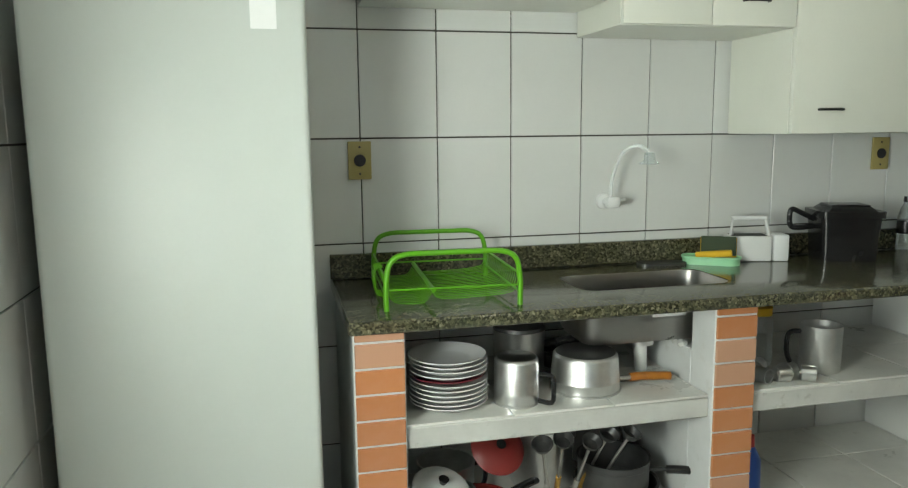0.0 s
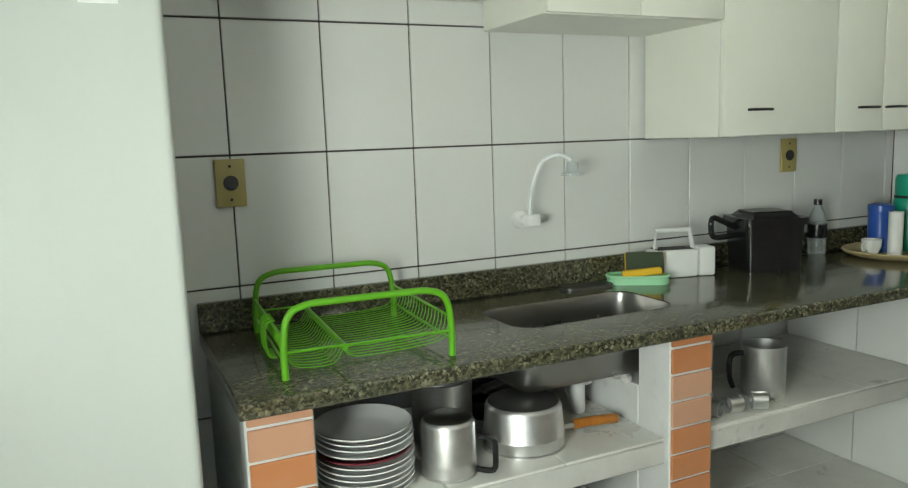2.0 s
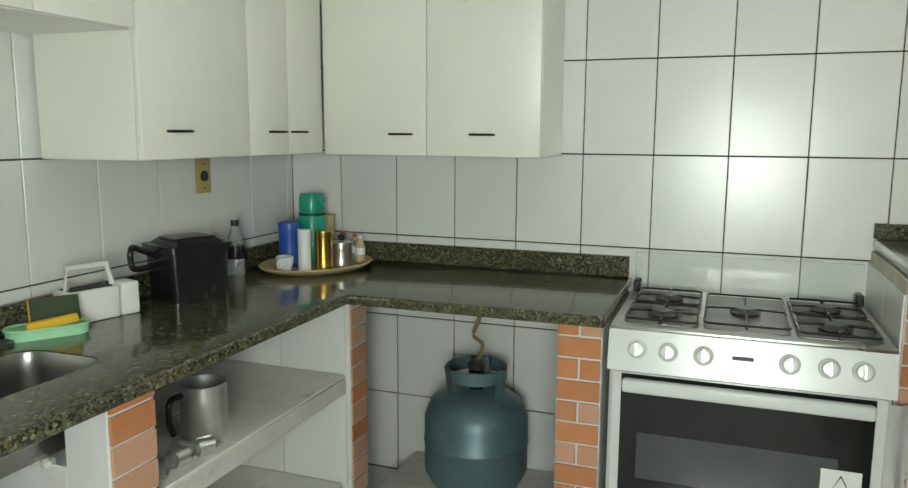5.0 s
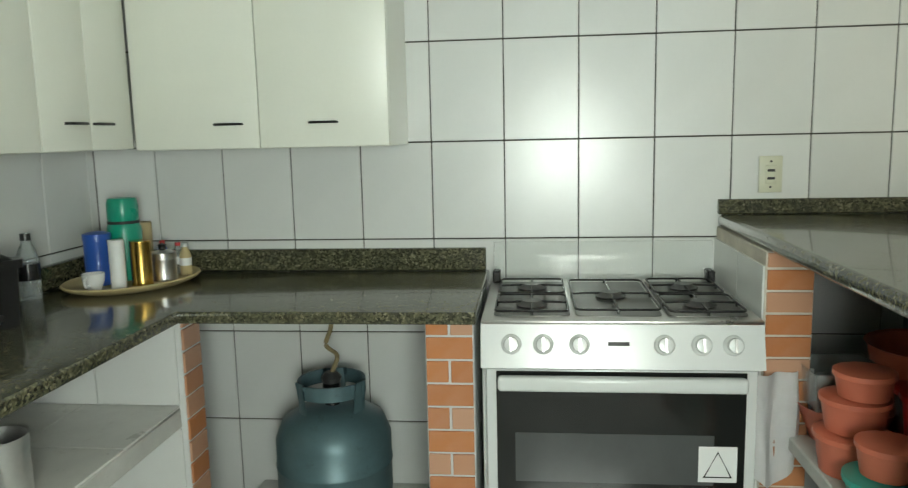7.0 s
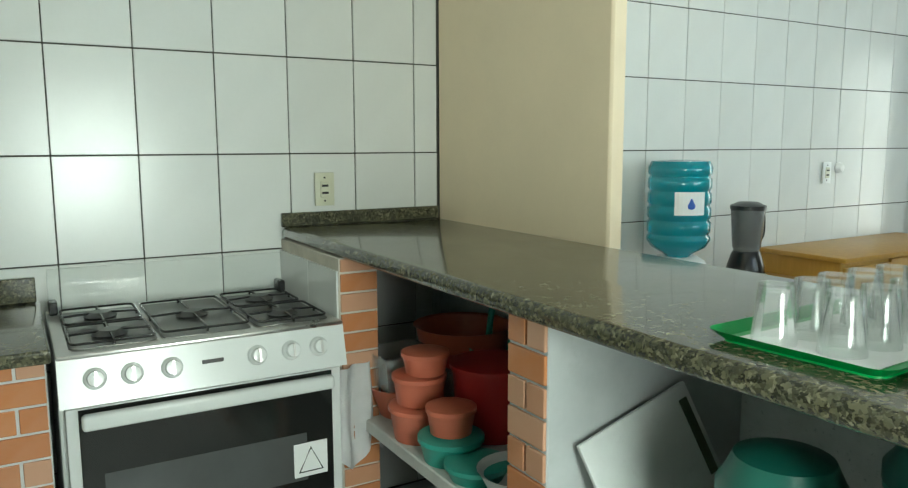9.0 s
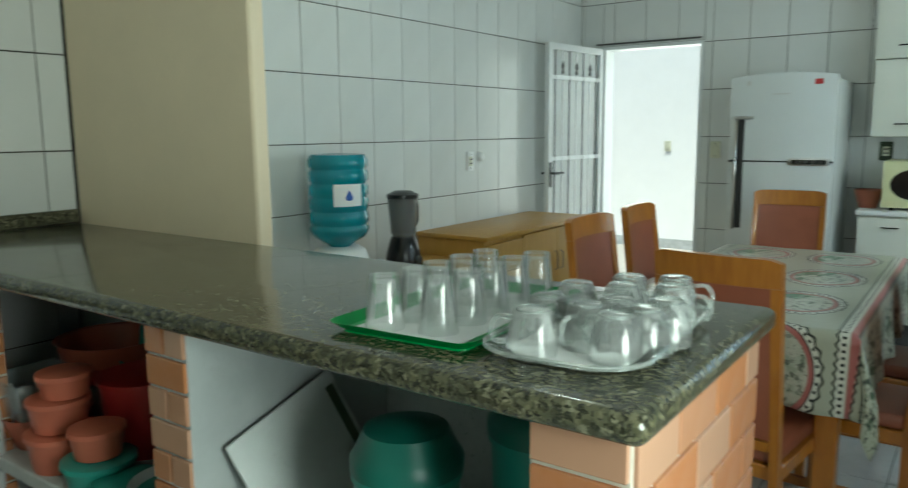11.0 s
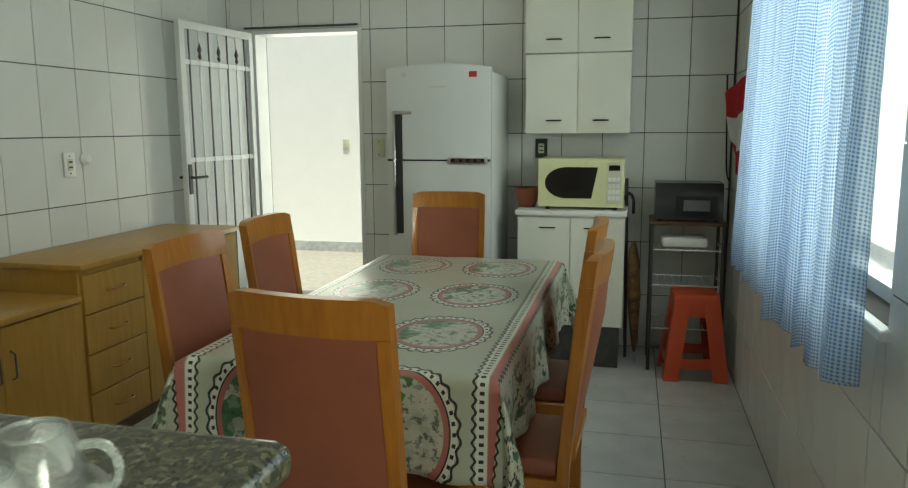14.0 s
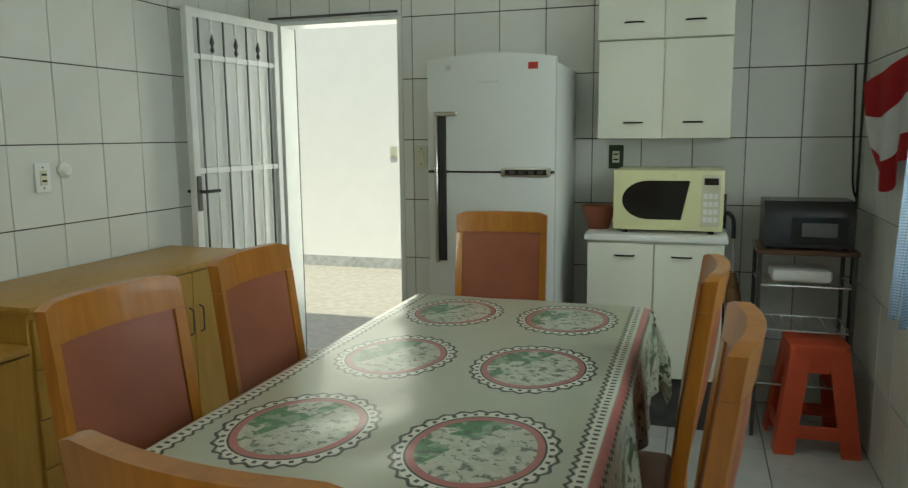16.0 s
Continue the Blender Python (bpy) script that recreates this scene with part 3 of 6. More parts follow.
bm = bmesh.new()
rings = [[bm.verts.new((x + (SX0 + SX1) / 2, y + (SY0 + SY1) / 2, z)) for x, y in rounded(SX1 - SX0 - k, SY1 - SY0 - k, rr, 6)] for k, rr, z in ((0.0005, 0.002, CT), (0.009, 0.06, CT), (0.009, 0.06, CT - 0.034), (0.0005, 0.002, CT - 0.034))]
for a, b in zip(rings, rings[1:]):
    for i in range(len(a)):
        j = (i + 1) % len(a)
        bm.faces.new((a[i], a[j], b[j], b[i]))
bmesh.ops.recalc_face_normals(bm, faces=bm.faces[:])
part("cutout_edge", bm, GRANITE, worktop)
sink = thing("sink", ((SX0 + SX1) / 2, (SY0 + SY1) / 2, CT - 0.006), "single stainless steel sink basin set under the granite", "sink")
bm = bmesh.new()
w, d = SX1 - SX0, SY1 - SY0
loops = []
for ww, dd, rr, z in ((w - 0.010, d - 0.010, 0.06, 0.003), (w - 0.013, d - 0.013, 0.06, -0.002), (w - 0.014, d - 0.014, 0.06, -0.05), (w - 0.018, d - 0.018, 0.06, -0.14), (w - 0.05, d - 0.05, 0.04, -0.165), (0.08, 0.08, 0.039, -0.17)):
    loops.append([bm.verts.new((x, y, z)) for x, y in rounded(ww, dd, rr, 6)])
for a, b in zip(loops, loops[1:]):
    for i in range(len(a)):
        j = (i + 1) % len(a)
        bm.faces.new((a[i], a[j], b[j], b[i]))
bm.faces.new(loops[-1])
bmesh.ops.solidify(bm, geom=bm.faces[:], thickness=0.0015)
part("basin", bm, STEEL, sink)
part("overflow", new_box(-0.03, 0.03, d / 2 - 0.012, d / 2 - 0.008, -0.075, -0.06, bevel=0.002), DARK, sink)
part("drain", lathe(bmesh.new(), [(0, -0.166), (0.035, -0.166), (0.04, -0.168), (0.04, -0.2), (0, -0.2)], 20), ALU, sink)
part("drain_pipe", tube(bmesh.new(), curve([(0, 0, -0.2), (0, 0, -0.27), (0.03, 0.05, -0.30), (0.06, 0.13, -0.25)]), 0.02, 10), WHITEPL, sink, "white plastic waste pipe")
part("label", new_box(-0.03, 0.08, -d / 2 + 0.0035, -d / 2 + 0.0055, -0.085, -0.045), WHITEPL, sink, "pale paper label")

tap = thing("kitchen_tap", (0.83, 2.99, 1.12), "white plastic wall tap with a curved spout", "tap")
part("flange", lathe(bmesh.new(), [(0, 0), (0.028, 0), (0.026, 0.012), (0.012, 0.018), (0.012, 0.05), (0, 0.05)], 20), WHITEPL, tap, m=pose(0, 0.0, 0, 90))
part("valve", new_box(-0.016, 0.03, -0.075, -0.045, -0.018, 0.018, bevel=0.006, seg=2), WHITEPL, tap)
part("handle", tube(bmesh.new(), [(0.03, -0.06, 0), (0.055, -0.06, 0.004)], 0.010), ALU, tap, "chromed handle")
part("spout", tube(bmesh.new(), curve([(0, -0.06, 0.016), (0.004, -0.065, 0.09), (0.026, -0.085, 0.165), (0.065, -0.115, 0.19), (0.095, -0.135, 0.172)]), 0.006, 10), FROST, tap, "translucent white flexible spout")
part("nozzle", lathe(bmesh.new(), [(0, 0.04), (0.016, 0.038), (0.020, 0.012), (0.033, 0.004), (0.033, 0), (0, 0)], 20), CLEARPL, tap, "clear aerator", pose(0.098, -0.138, 0.13))


def socket_plate(m, material, label, hole=True):
    s = thing("wall_socket", m, label, "wall socket")
    part("plate", new_box(-0.037, 0.037, -0.009, 0, -0.06, 0.06, bevel=0.003, seg=2), material, s)
    if hole:
        part("socket_face", lathe(bmesh.new(), [(0, 0), (0.019, 0), (0.019, 0.004), (0, 0.004)], 18), BLACK, s, "black socket insert", pose(0, -0.009, 0.0, 90))
    else:
        part("socket_face", new_box(-0.018, 0.018, -0.013, -0.008, -0.03, 0.03, bevel=0.002), IVORY, s)
        if "socket" in label:
            for z in (-0.013, 0.013):
                part("slot", new_box(-0.012, 0.012, -0.0145, -0.0128, z - 0.004, z + 0.004), DARK, s, "dark pin slot")
    for z in (-0.042, 0.042):
        part("screw", lathe(bmesh.new(), [(0, 0), (0.004, 0), (0.003, 0.002), (0, 0.002)], 8), DARK, s, "", pose(0, -0.009, z, 90))
    return s


socket_plate(pose(-0.005, 2.995, 1.275), OLIVE, "beige brown wall socket with a round black insert on white tiles")
socket_plate(pose(1.955, 2.995, 1.265), OLIVE, "beige brown wall socket with a round black insert on white tiles")
socket_plate(pose(XE - 0.005, 0.645, 1.215, 0, 0, -90), IVORY, "ivory wall socket with a pale insert above the bar", False)
socket_plate(pose(0.395, YS + 0.005, 1.25, 0, 0, 180), SCOUR, "dark green wall socket above the microwave", False)
socket_plate(pose(1.47, YS + 0.005, 1.25, 0, 0, 180), IVORY, "ivory light switch beside the door", False)
socket_plate(pose(XE - 0.005, -2.36, 1.21, 0, 0, -90), WHITEPL, "white wall socket on the tiled wall", False)
knob = single("wall_plug", lathe(bmesh.new(), [(0, 0), (0.03, 0), (0.033, 0.012), (0.02, 0.03), (0, 0.032)], 18), WHITEPL, pose(XE - 0.004, -2.47, 1.235, 0, -90), "round white plug on the wall", "plug")
socket_plate(pose(2.95, -7.092, 1.2, 0, 0, 180), IVORY, "ivory light switch on the yard wall", False)


def handle_bar(parent, m, length=0.085):
    h = part("handle", tube(bmesh.new(), curve([(-length / 2, 0, 0), (-length / 2 + 0.006, -0.016, 0), (0, -0.02, 0), (length / 2 - 0.006, -0.016, 0), (length / 2, 0, 0)], 3), 0.0042, 6), BLACK, parent, "thin black bow handle", m)
    return h


def wall_cabinet(name, m, w, d, h, doors, label, handles, shared="", rows=1):
    """A hanging unit; its front looks along -y of its own frame. doors: number side by side."""
    c = thing(name, m, label, "wall cabinet", shared)
    part("body", new_box(0, w, 0.019, d, 0, h, bevel=0.002), LAMINATE, c)
    dw = w / doors
    for rw in range(rows):
        z0, z1 = h * rw / rows, h * (rw + 1) / rows
        for i in range(doors):
            o = part("door", new_box(i * dw + 0.0015, (i + 1) * dw - 0.0015, 0, 0.017, z0 + 0.002, z1 - 0.002, bevel=0.002, seg=2), LAMINATE, c)
            handle_bar(o, pose(i * dw + handles[i % len(handles)] * dw, 0, z0 + 0.075))
    return c


wall_cabinet("wall_cabinet", pose(0.725, 2.65, 1.665), 0.575, 0.34, 0.70, 2, "short white laminate wall cabinet with two doors over the sink", (0.5, 0.5), "kitchen wall cabinets")
wall_cabinet("wall_cabinet", pose(0.0, 2.65, 1.745), 0.72, 0.34, 0.62, 2, "short white laminate wall cabinet with two doors", (0.5, 0.5), "kitchen wall cabinets")
wall_cabinet("wall_cabinet", pose(1.302, 2.65, 1.344), 0.455, 0.34, 1.02, 1, "tall white laminate wall cabinet with a black handle", (0.3,), "kitchen wall cabinets")
wall_cabinet("wall_cabinet", pose(1.759, 2.65, 1.344), 0.438, 0.34, 1.02, 2, "tall white laminate wall cabinet with two narrow doors", (0.66, 0.25), "kitchen wall cabinets")
wall_cabinet("wall_cabinet", pose(2.20, 2.647, 1.338, 0, 0, -90), 0.80, 0.34, 1.02, 2, "tall white laminate wall cabinet with two doors", (0.76, 0.5), "kitchen wall cabinets")

# ---- refrigerator beside the counter ----
fr = thing("refrigerator", (-0.475, 2.31, 0), "tall old white single-door refrigerator standing by the counter", "refrigerator")
part("body", new_box(-0.285, 0.285, 0.055, 0.66, 0.04, 1.74, bevel=0.012, seg=2), OLDENAMEL, fr)
part("door", new_box(-0.288, 0.288, 0.0, 0.045, 0.06, 1.742, bevel=0.014, seg=3), OLDENAMEL, fr)
part("door_seal", new_box(-0.28, 0.28, 0.044, 0.056, 0.07, 1.73), DARK, fr, "dark rubber door seal")
part("sticker", new_box(0.17, 0.225, -0.0015, 0.001, 1.585, 1.65), WHITEPL, fr, "small paper energy sticker")
for x in (-0.24, 0.24):
    for y in (0.1, 0.6):
        part("foot", lathe(bmesh.new(), [(0, 0), (0.022, 0), (0.018, 0.045), (0, 0.045)], 12), DARK, fr, "", pose(x, y, 0))

# ---- dish drainer ----
dr = thing("dish_drainer", pose(0.0, 2.50, CT, 0, 0, -3), "lime green coated wire dish drainer on the granite worktop", "dish drainer")
W_, D_, H_ = 0.36, 0.42, 0.148
for y in (0.0, D_):
    part("end_rail", tube(bmesh.new(), curve([(0, y, 0), (0, y, 0.07), (0.012, y, H_ - 0.02), (0.05, y, H_), (0.12, y, H_ + 0.002), (W_ - 0.12, y, H_ + 0.002), (W_ - 0.05, y, H_), (W_ - 0.012, y, H_ - 0.02), (W_, y, 0.07), (W_, y, 0)], 5), 0.0075, 10), GREENWIRE, dr)
for x in (0.0, W_):
    for z in (0.035, 0.085):
        part("side_rail", tube(bmesh.new(), [(x, 0, z), (x, D_, z)], 0.003, 6), GREENWIRE, dr)
for y in (0.0, D_):
    part("side_rail", tube(bmesh.new(), [(0, y, 0.055), (W_, y, 0.055)], 0.003, 6), GREENWIRE, dr)
for i in range(20):
    y = 0.012 + i * (D_ - 0.024) / 19
    part("wire", tube(bmesh.new(), curve([(0, y, 0.085), (0.008, y, 0.04), (0.03, y, 0.018), (0.10, y, 0.016), (0.125, y, 0.045), (0.15, y, 0.024), (W_ - 0.04, y, 0.03), (W_ - 0.008, y, 0.05), (W_, y, 0.085)], 3), 0.0013, 5), GREENWIRE, dr)
part("divider", tube(bmesh.new(), [(0.125, 0, 0.05), (0.125, D_, 0.05)], 0.006, 8), GREENWIRE, dr)
for i in range(4):
    y = 0.10 + i * 0.022
    part("hook", tube(bmesh.new(), curve([(0, y, 0.02), (-0.018, y, 0.03), (-0.02, y, 0.09), (0, y, 0.10)], 4), 0.0025, 6), GREENWIRE, dr)

# ---- crockery and pans on the shelves ----
SH = 0.602


def plate_bm(r=0.109):
    return lathe(bmesh.new(), [(0, 0.002), (r * 0.55, 0.002), (r * 0.6, 0.0), (r * 0.66, 0.004), (r, 0.020), (r, 0.023), (r * 0.66, 0.008), (r * 0.55, 0.006), (0, 0.006)], 36)


pm = mesh_of("plate", plate_bm(), CHINA)
pm2 = mesh_of("plate", plate_bm(), WINE)
for i in range(11):
    o = new("plate", pm2 if i == 6 else pm)
    o.matrix_basis = pose(0.178 + random.uniform(-0.004, 0.004), 2.572 + random.uniform(-0.004, 0.004), SH + 0.001 + i * 0.0128)
    tagged(o, "white china dinner plate in a stack on the shelf" if i != 6 else "wine red china plate within the white stack", "plate", "stack of plates")


def pot(name, at, r, h, label, material=ALU, lid=None, handle=None, hm=BLACK, turn=0.0):
    p = thing(name, pose(*at, 0, 0, turn), label, "pot")
    part("body", lathe(bmesh.new(), [(0, 0.0), (r * 0.96, 0.0), (r, 0.008), (r, h * 0.78), (r * 1.015, h * 0.8), (r * 1.015, h), (r * 1.04, h + 0.003), (r * 0.97, h + 0.002), (r * 0.97, 0.006), (0, 0.006)], 32), material, p)
    if lid:
        part("lid", lathe(bmesh.new(), [(r * 1.04, h + 0.004), (r * 1.0, h + 0.014), (r * 0.5, h + 0.024), (0, h + 0.026)], 32), lid, p, "dark metal lid")
    if handle == "side":
        part("handle", tube(bmesh.new(), curve([(r, 0, h * 0.85), (r + 0.035, 0, h * 0.8), (r + 0.04, 0, h * 0.4), (r + 0.028, 0, h * 0.15)], 4), 0.008, 8), hm, p, "black curved handle")
    if handle == "long":
        part("handle", tube(bmesh.new(), curve([(r, 0, h * 0.6), (r + 0.03, 0, h * 0.62), (r + 0.05, 0, h * 0.63)], 3), 0.006, 8), DARK, p)
        part("grip", tube(bmesh.new(), curve([(r + 0.05, 0, h * 0.63), (r + 0.11, 0, h * 0.66), (r + 0.17, 0, h * 0.62)], 4), 0.013, 10), hm, p, "turned wooden grip")
    return p


def upturned(name, at, r, h, label, base, taper=0.94):
    """A pan that stands on its rim, its blackened base on top."""
    p = thing(name, pose(*at), label, "pot")
    part("body", lathe(bmesh.new(), [(r * 0.97, 0), (r * 1.03, 0), (r * 1.03, 0.004), (r, 0.006), (r * 1.0, 0.03), (r * 1.015, 0.034), (r, 0.038), (r * taper, h - 0.009), (r * taper - 0.001, h - 0.006), (r * taper - 0.006, h), (0, h), (0, h - 0.004), (r * taper - 0.016, h - 0.004), (r * 0.97, 0)], 36), ALU, p)
    part("burnt_base", lathe(bmesh.new(), [(0, h + 0.0005), (r * taper - 0.007, h + 0.0005), (r * taper - 0.010, h + 0.003), (0, h + 0.003)], 36), base, p, "darkened base")
    return p


mp_ = upturned("milk_pot", (0.372, 2.548, SH), 0.064, 0.132, "worn aluminium milk pot with a black handle, standing upside down", STEEL, 0.97)
part("handle", tube(bmesh.new(), curve([(0.05, -0.042, 0.012), (0.082, -0.066, 0.012), (0.086, -0.068, 0.05), (0.082, -0.066, 0.085), (0.055, -0.045, 0.09)], 4), 0.007, 8), BLACK, mp_, "black curved handle")
sc_ = upturned("saucepan", (0.605, 2.605, SH), 0.102, 0.112, "wide aluminium saucepan with a wooden handle, standing upside down", DARKALU, 0.94)
part("socket", tube(bmesh.new(), [(0.098, -0.01, 0.022), (0.14, -0.014, 0.024)], 0.008, 8), STEEL, sc_)
part("grip", tube(bmesh.new(), curve([(0.14, -0.014, 0.024), (0.19, -0.02, 0.026), (0.265, -0.028, 0.022)], 4), 0.013, 10), CHAIRWOOD, sc_, "turned wooden grip")
pot("stock_pot", (0.445, 2.745, SH), 0.078, 0.155, "aluminium pot with a dark lid at the back of the shelf", lid=DARKALU, handle="long", hm=BLACK, turn=8)
pot("frying_pan", (0.66, 2.86, SH), 0.11, 0.05, "black frying pan behind the saucepan", material=DARKALU)
pot("tall_pot", (1.392, 2.572, SH), 0.062, 0.145, "tall open aluminium pot on the shelf", handle="side", turn=160)
jar = thing("glass_jar", (1.24, 2.68, SH), "glass storage jar with a yellow lid", "jar")
part("glass", lathe(bmesh.new(), [(0, 0), (0.045, 0), (0.048, 0.01), (0.048, 0.15), (0.04, 0.165), (0, 0.165)], 24), CLEARPL, jar)
part("lid", lathe(bmesh.new(), [(0, 0.165), (0.043, 0.165), (0.043, 0.19), (0, 0.19)], 24), YELLOW, jar, "yellow lid")
for i, (x, y, a) in enumerate(((1.13, 2.52, 20), (1.18, 2.50, 80), (1.23, 2.53, -30), (1.16, 2.57, 130), (1.26, 2.49, 60))):
    single("cutter_ring", lathe(bmesh.new(), [(0.020, 0), (0.024, 0), (0.024, 0.04), (0.020, 0.04), (0.020, 0)], 18), ALU, pose(x, y, SH + 0.025, 90, 0, a), "small metal pastry ring lying on the shelf", "ring", "metal rings")
# lower level
PL = 0.207
pot("pan", (0.28, 2.62, PL), 0.10, 0.07, "dark red enamel pan on the low plinth", material=DARKRED, handle="long", hm=BLACK, turn=30)
pot("small_pot", (0.22, 2.80, PL), 0.09, 0.12, "old aluminium pot in the low bay", handle="side")
pot("baking_tin", (0.74, 2.66, PL), 0.13, 0.06, "dark baking tin in the low bay", material=DARKALU)
for i in range(5):
    u = thing("ladle", pose(0.50 + 0.035 * i, 2.62 + 0.03 * (i % 2), PL + 0.04, 28, 0, -30 + 18 * i), "metal kitchen utensil leaning in the low bay", "utensil", "utensils")
    part("stem", tube(bmesh.new(), [(0, 0, 0), (0, 0, 0.24)], 0.005, 6), STEEL, u)
    part("bowl", lathe(bmesh.new(), [(0, 0), (0.022, 0.006), (0.032, 0.026), (0.030, 0.026), (0.02, 0.009), (0, 0.004)], 16), DARKALU, u, "", pose(0, 0, 0.24))
    part("grip", tube(bmesh.new(), [(0, 0, -0.02), (0, 0, 0.09)], 0.009, 8), SIDEWOOD if i % 2 else STEEL, u)
det = thing("detergent_bottle", (1.145, 2.56, PL), "blue detergent bottle with a red cap", "bottle")
part("body", lathe(bmesh.new(), [(0, 0), (0.035, 0), (0.038, 0.02), (0.036, 0.13), (0.016, 0.17), (0, 0.17)], 20), BLUE, det)
part("cap", lathe(bmesh.new(), [(0, 0.17), (0.016, 0.17), (0.014, 0.205), (0, 0.205)], 14), RED, det, "red cap")

for x, y, r_, mat_, a in ((0.36, 2.70, 0.085, DARKRED, 48), (0.16, 2.60, 0.085, WHITEPL, 20), (0.70, 2.80, 0.12, DARKALU, 70)):
    ld = thing("saucepan_cover", pose(x, y, PL + 0.13 + 0.06 * (a > 30), a, 10, 0), "loose pan lid leaning among the pans in the low bay", "pan lid", "loose lids")
    part("disc", lathe(bmesh.new(), [(r_, 0), (r_ * 1.02, 0.004), (r_ * 0.9, 0.014), (r_ * 0.4, 0.022), (0, 0.024), (0, 0.02), (r_ * 0.9, 0.008), (r_, 0)], 28), mat_, ld)
    part("knob", lathe(bmesh.new(), [(0, 0.022), (0.010, 0.024), (0.016, 0.04), (0, 0.044)], 12), BLACK, ld, "black knob")
pot("casserole", (0.16, 2.60, PL), 0.10, 0.12, "old aluminium casserole under a white lid")
pot("black_pan", (0.72, 2.64, PL + 0.062), 0.11, 0.09, "black pan stacked on a baking tin", material=DARKALU, handle="long", hm=BLACK, turn=-25)
pot("deep_pot", (0.56, 2.84, PL), 0.11, 0.20, "deep aluminium pot at the back of the low bay")

# ---- things on the worktop ----
sp = thing("sponge_dish", pose(1.19, 2.885, CT, 0, 0, -34), "mint green plastic sponge dish beside the sink", "sponge dish")
bm = prism(bmesh.new(), rounded(0.19, 0.085, 0.04), 0, 0.022)
part("tray", bm, MINT, sp)
part("rim", tube(bmesh.new(), [(x, y, 0.024) for x, y in rounded(0.19, 0.085, 0.04)], 0.005, 6, True), MINT, sp)
sg = thing("sponge", pose(1.23, 2.905, CT + 0.052, 68, 0, -32), "yellow dish sponge with a dark green scouring side", "sponge")
part("foam", new_box(-0.06, 0.06, -0.036, 0.036, 0, 0.018, bevel=0.004), YELLOW, sg)
part("scourer", new_box(-0.058, 0.058, -0.034, 0.034, 0.018, 0.026, bevel=0.002), SCOUR, sg, "dark scouring layer")
single("cleaning_block", new_box(-0.06, 0.06, -0.012, 0.012, 0, 0.022, bevel=0.006, seg=2), YELLOW, pose(1.18, 2.852, CT + 0.028, 0, -6, -34), "yellow cleaning brush lying on the dish", "brush")
cd = thing("caddy", pose(1.35, 2.915, CT, 0, 0, -16), "white plastic sink caddy with an upright loop handle", "caddy")
bm = bmesh.new()
box(bm, -0.075, 0.075, -0.04, 0.04, 0, 0.09, bevel=0.008, seg=2)
part("tub", bm, WHITEPL, cd)
part("side_cup", new_box(0.08, 0.135, -0.038, 0.03, 0, 0.095, bevel=0.008, seg=2), WHITEPL, cd)
part("handle", tube(bmesh.new(), [(-0.055, 0, 0.085), (-0.055, 0, 0.15), (0.06, 0, 0.15), (0.075, 0, 0.085)], 0.0085, 8), WHITEPL, cd)
part("slot", new_box(-0.06, 0.06, -0.03, 0.03, 0.0895, 0.0915), DARK, cd)

gr = thing("countertop_bin", pose(1.695, 2.855, CT, 0, 0, -20), "glossy black plastic countertop bin with a swing lid and side arm", "countertop bin")
bm = prism(bmesh.new(), rounded(0.20, 0.17, 0.02, 3), 0, 0.15)
for v in bm.verts:
    if v.co.z < 0.01:
        v.co.x *= 0.92
        v.co.y *= 0.92
part("body", bm, BLACK, gr)
bm = prism(bmesh.new(), rounded(0.22, 0.19, 0.025, 3), 0.152, 0.175)
bmesh.ops.create_cube(bm, size=1, matrix=Matrix.Translation((0, 0, 0.185)) @ Matrix.Diagonal((0.13, 0.11, 0.02, 1)))
part("lid", bm, BLACK, gr)
part("lid_slope", lathe(bmesh.new(), [(0.115, 0.174), (0.09, 0.19), (0.05, 0.197), (0, 0.198)], 4), BLACK, gr, "", pose(0, 0, 0, 0, 0, 45))
part("arm", tube(bmesh.new(), curve([(-0.10, 0, 0.14), (-0.15, 0.0, 0.165), (-0.18, 0, 0.175), (-0.185, 0, 0.135), (-0.17, 0, 0.11), (-0.10, 0, 0.115)], 4), 0.0095, 8), BLACK, gr)


def bottle(name, at, r, h, material, cap, label, band=None, turn=0):
    b = thing(name, pose(*at, 0, 0, turn), label, "bottle")
    part("body", lathe(bmesh.new(), [(0, 0), (r * 0.9, 0), (r, r * 0.2), (r, h * 0.62), (r * 0.75, h * 0.76), (r * 0.4, h * 0.88), (r * 0.4, h * 0.93), (0, h * 0.93)], 22), material, b)
    part("cap", lathe(bmesh.new(), [(0, h * 0.9), (r * 0.47, h * 0.9), (r * 0.45, h), (0, h)], 16), cap, b)
    if band:
        part("label_band", lathe(bmesh.new(), [(r * 1.01, h * 0.32), (r * 1.02, h * 0.33), (r * 1.02, h * 0.55), (r * 1.01, h * 0.56)], 22), band, b, "printed label")
    return b


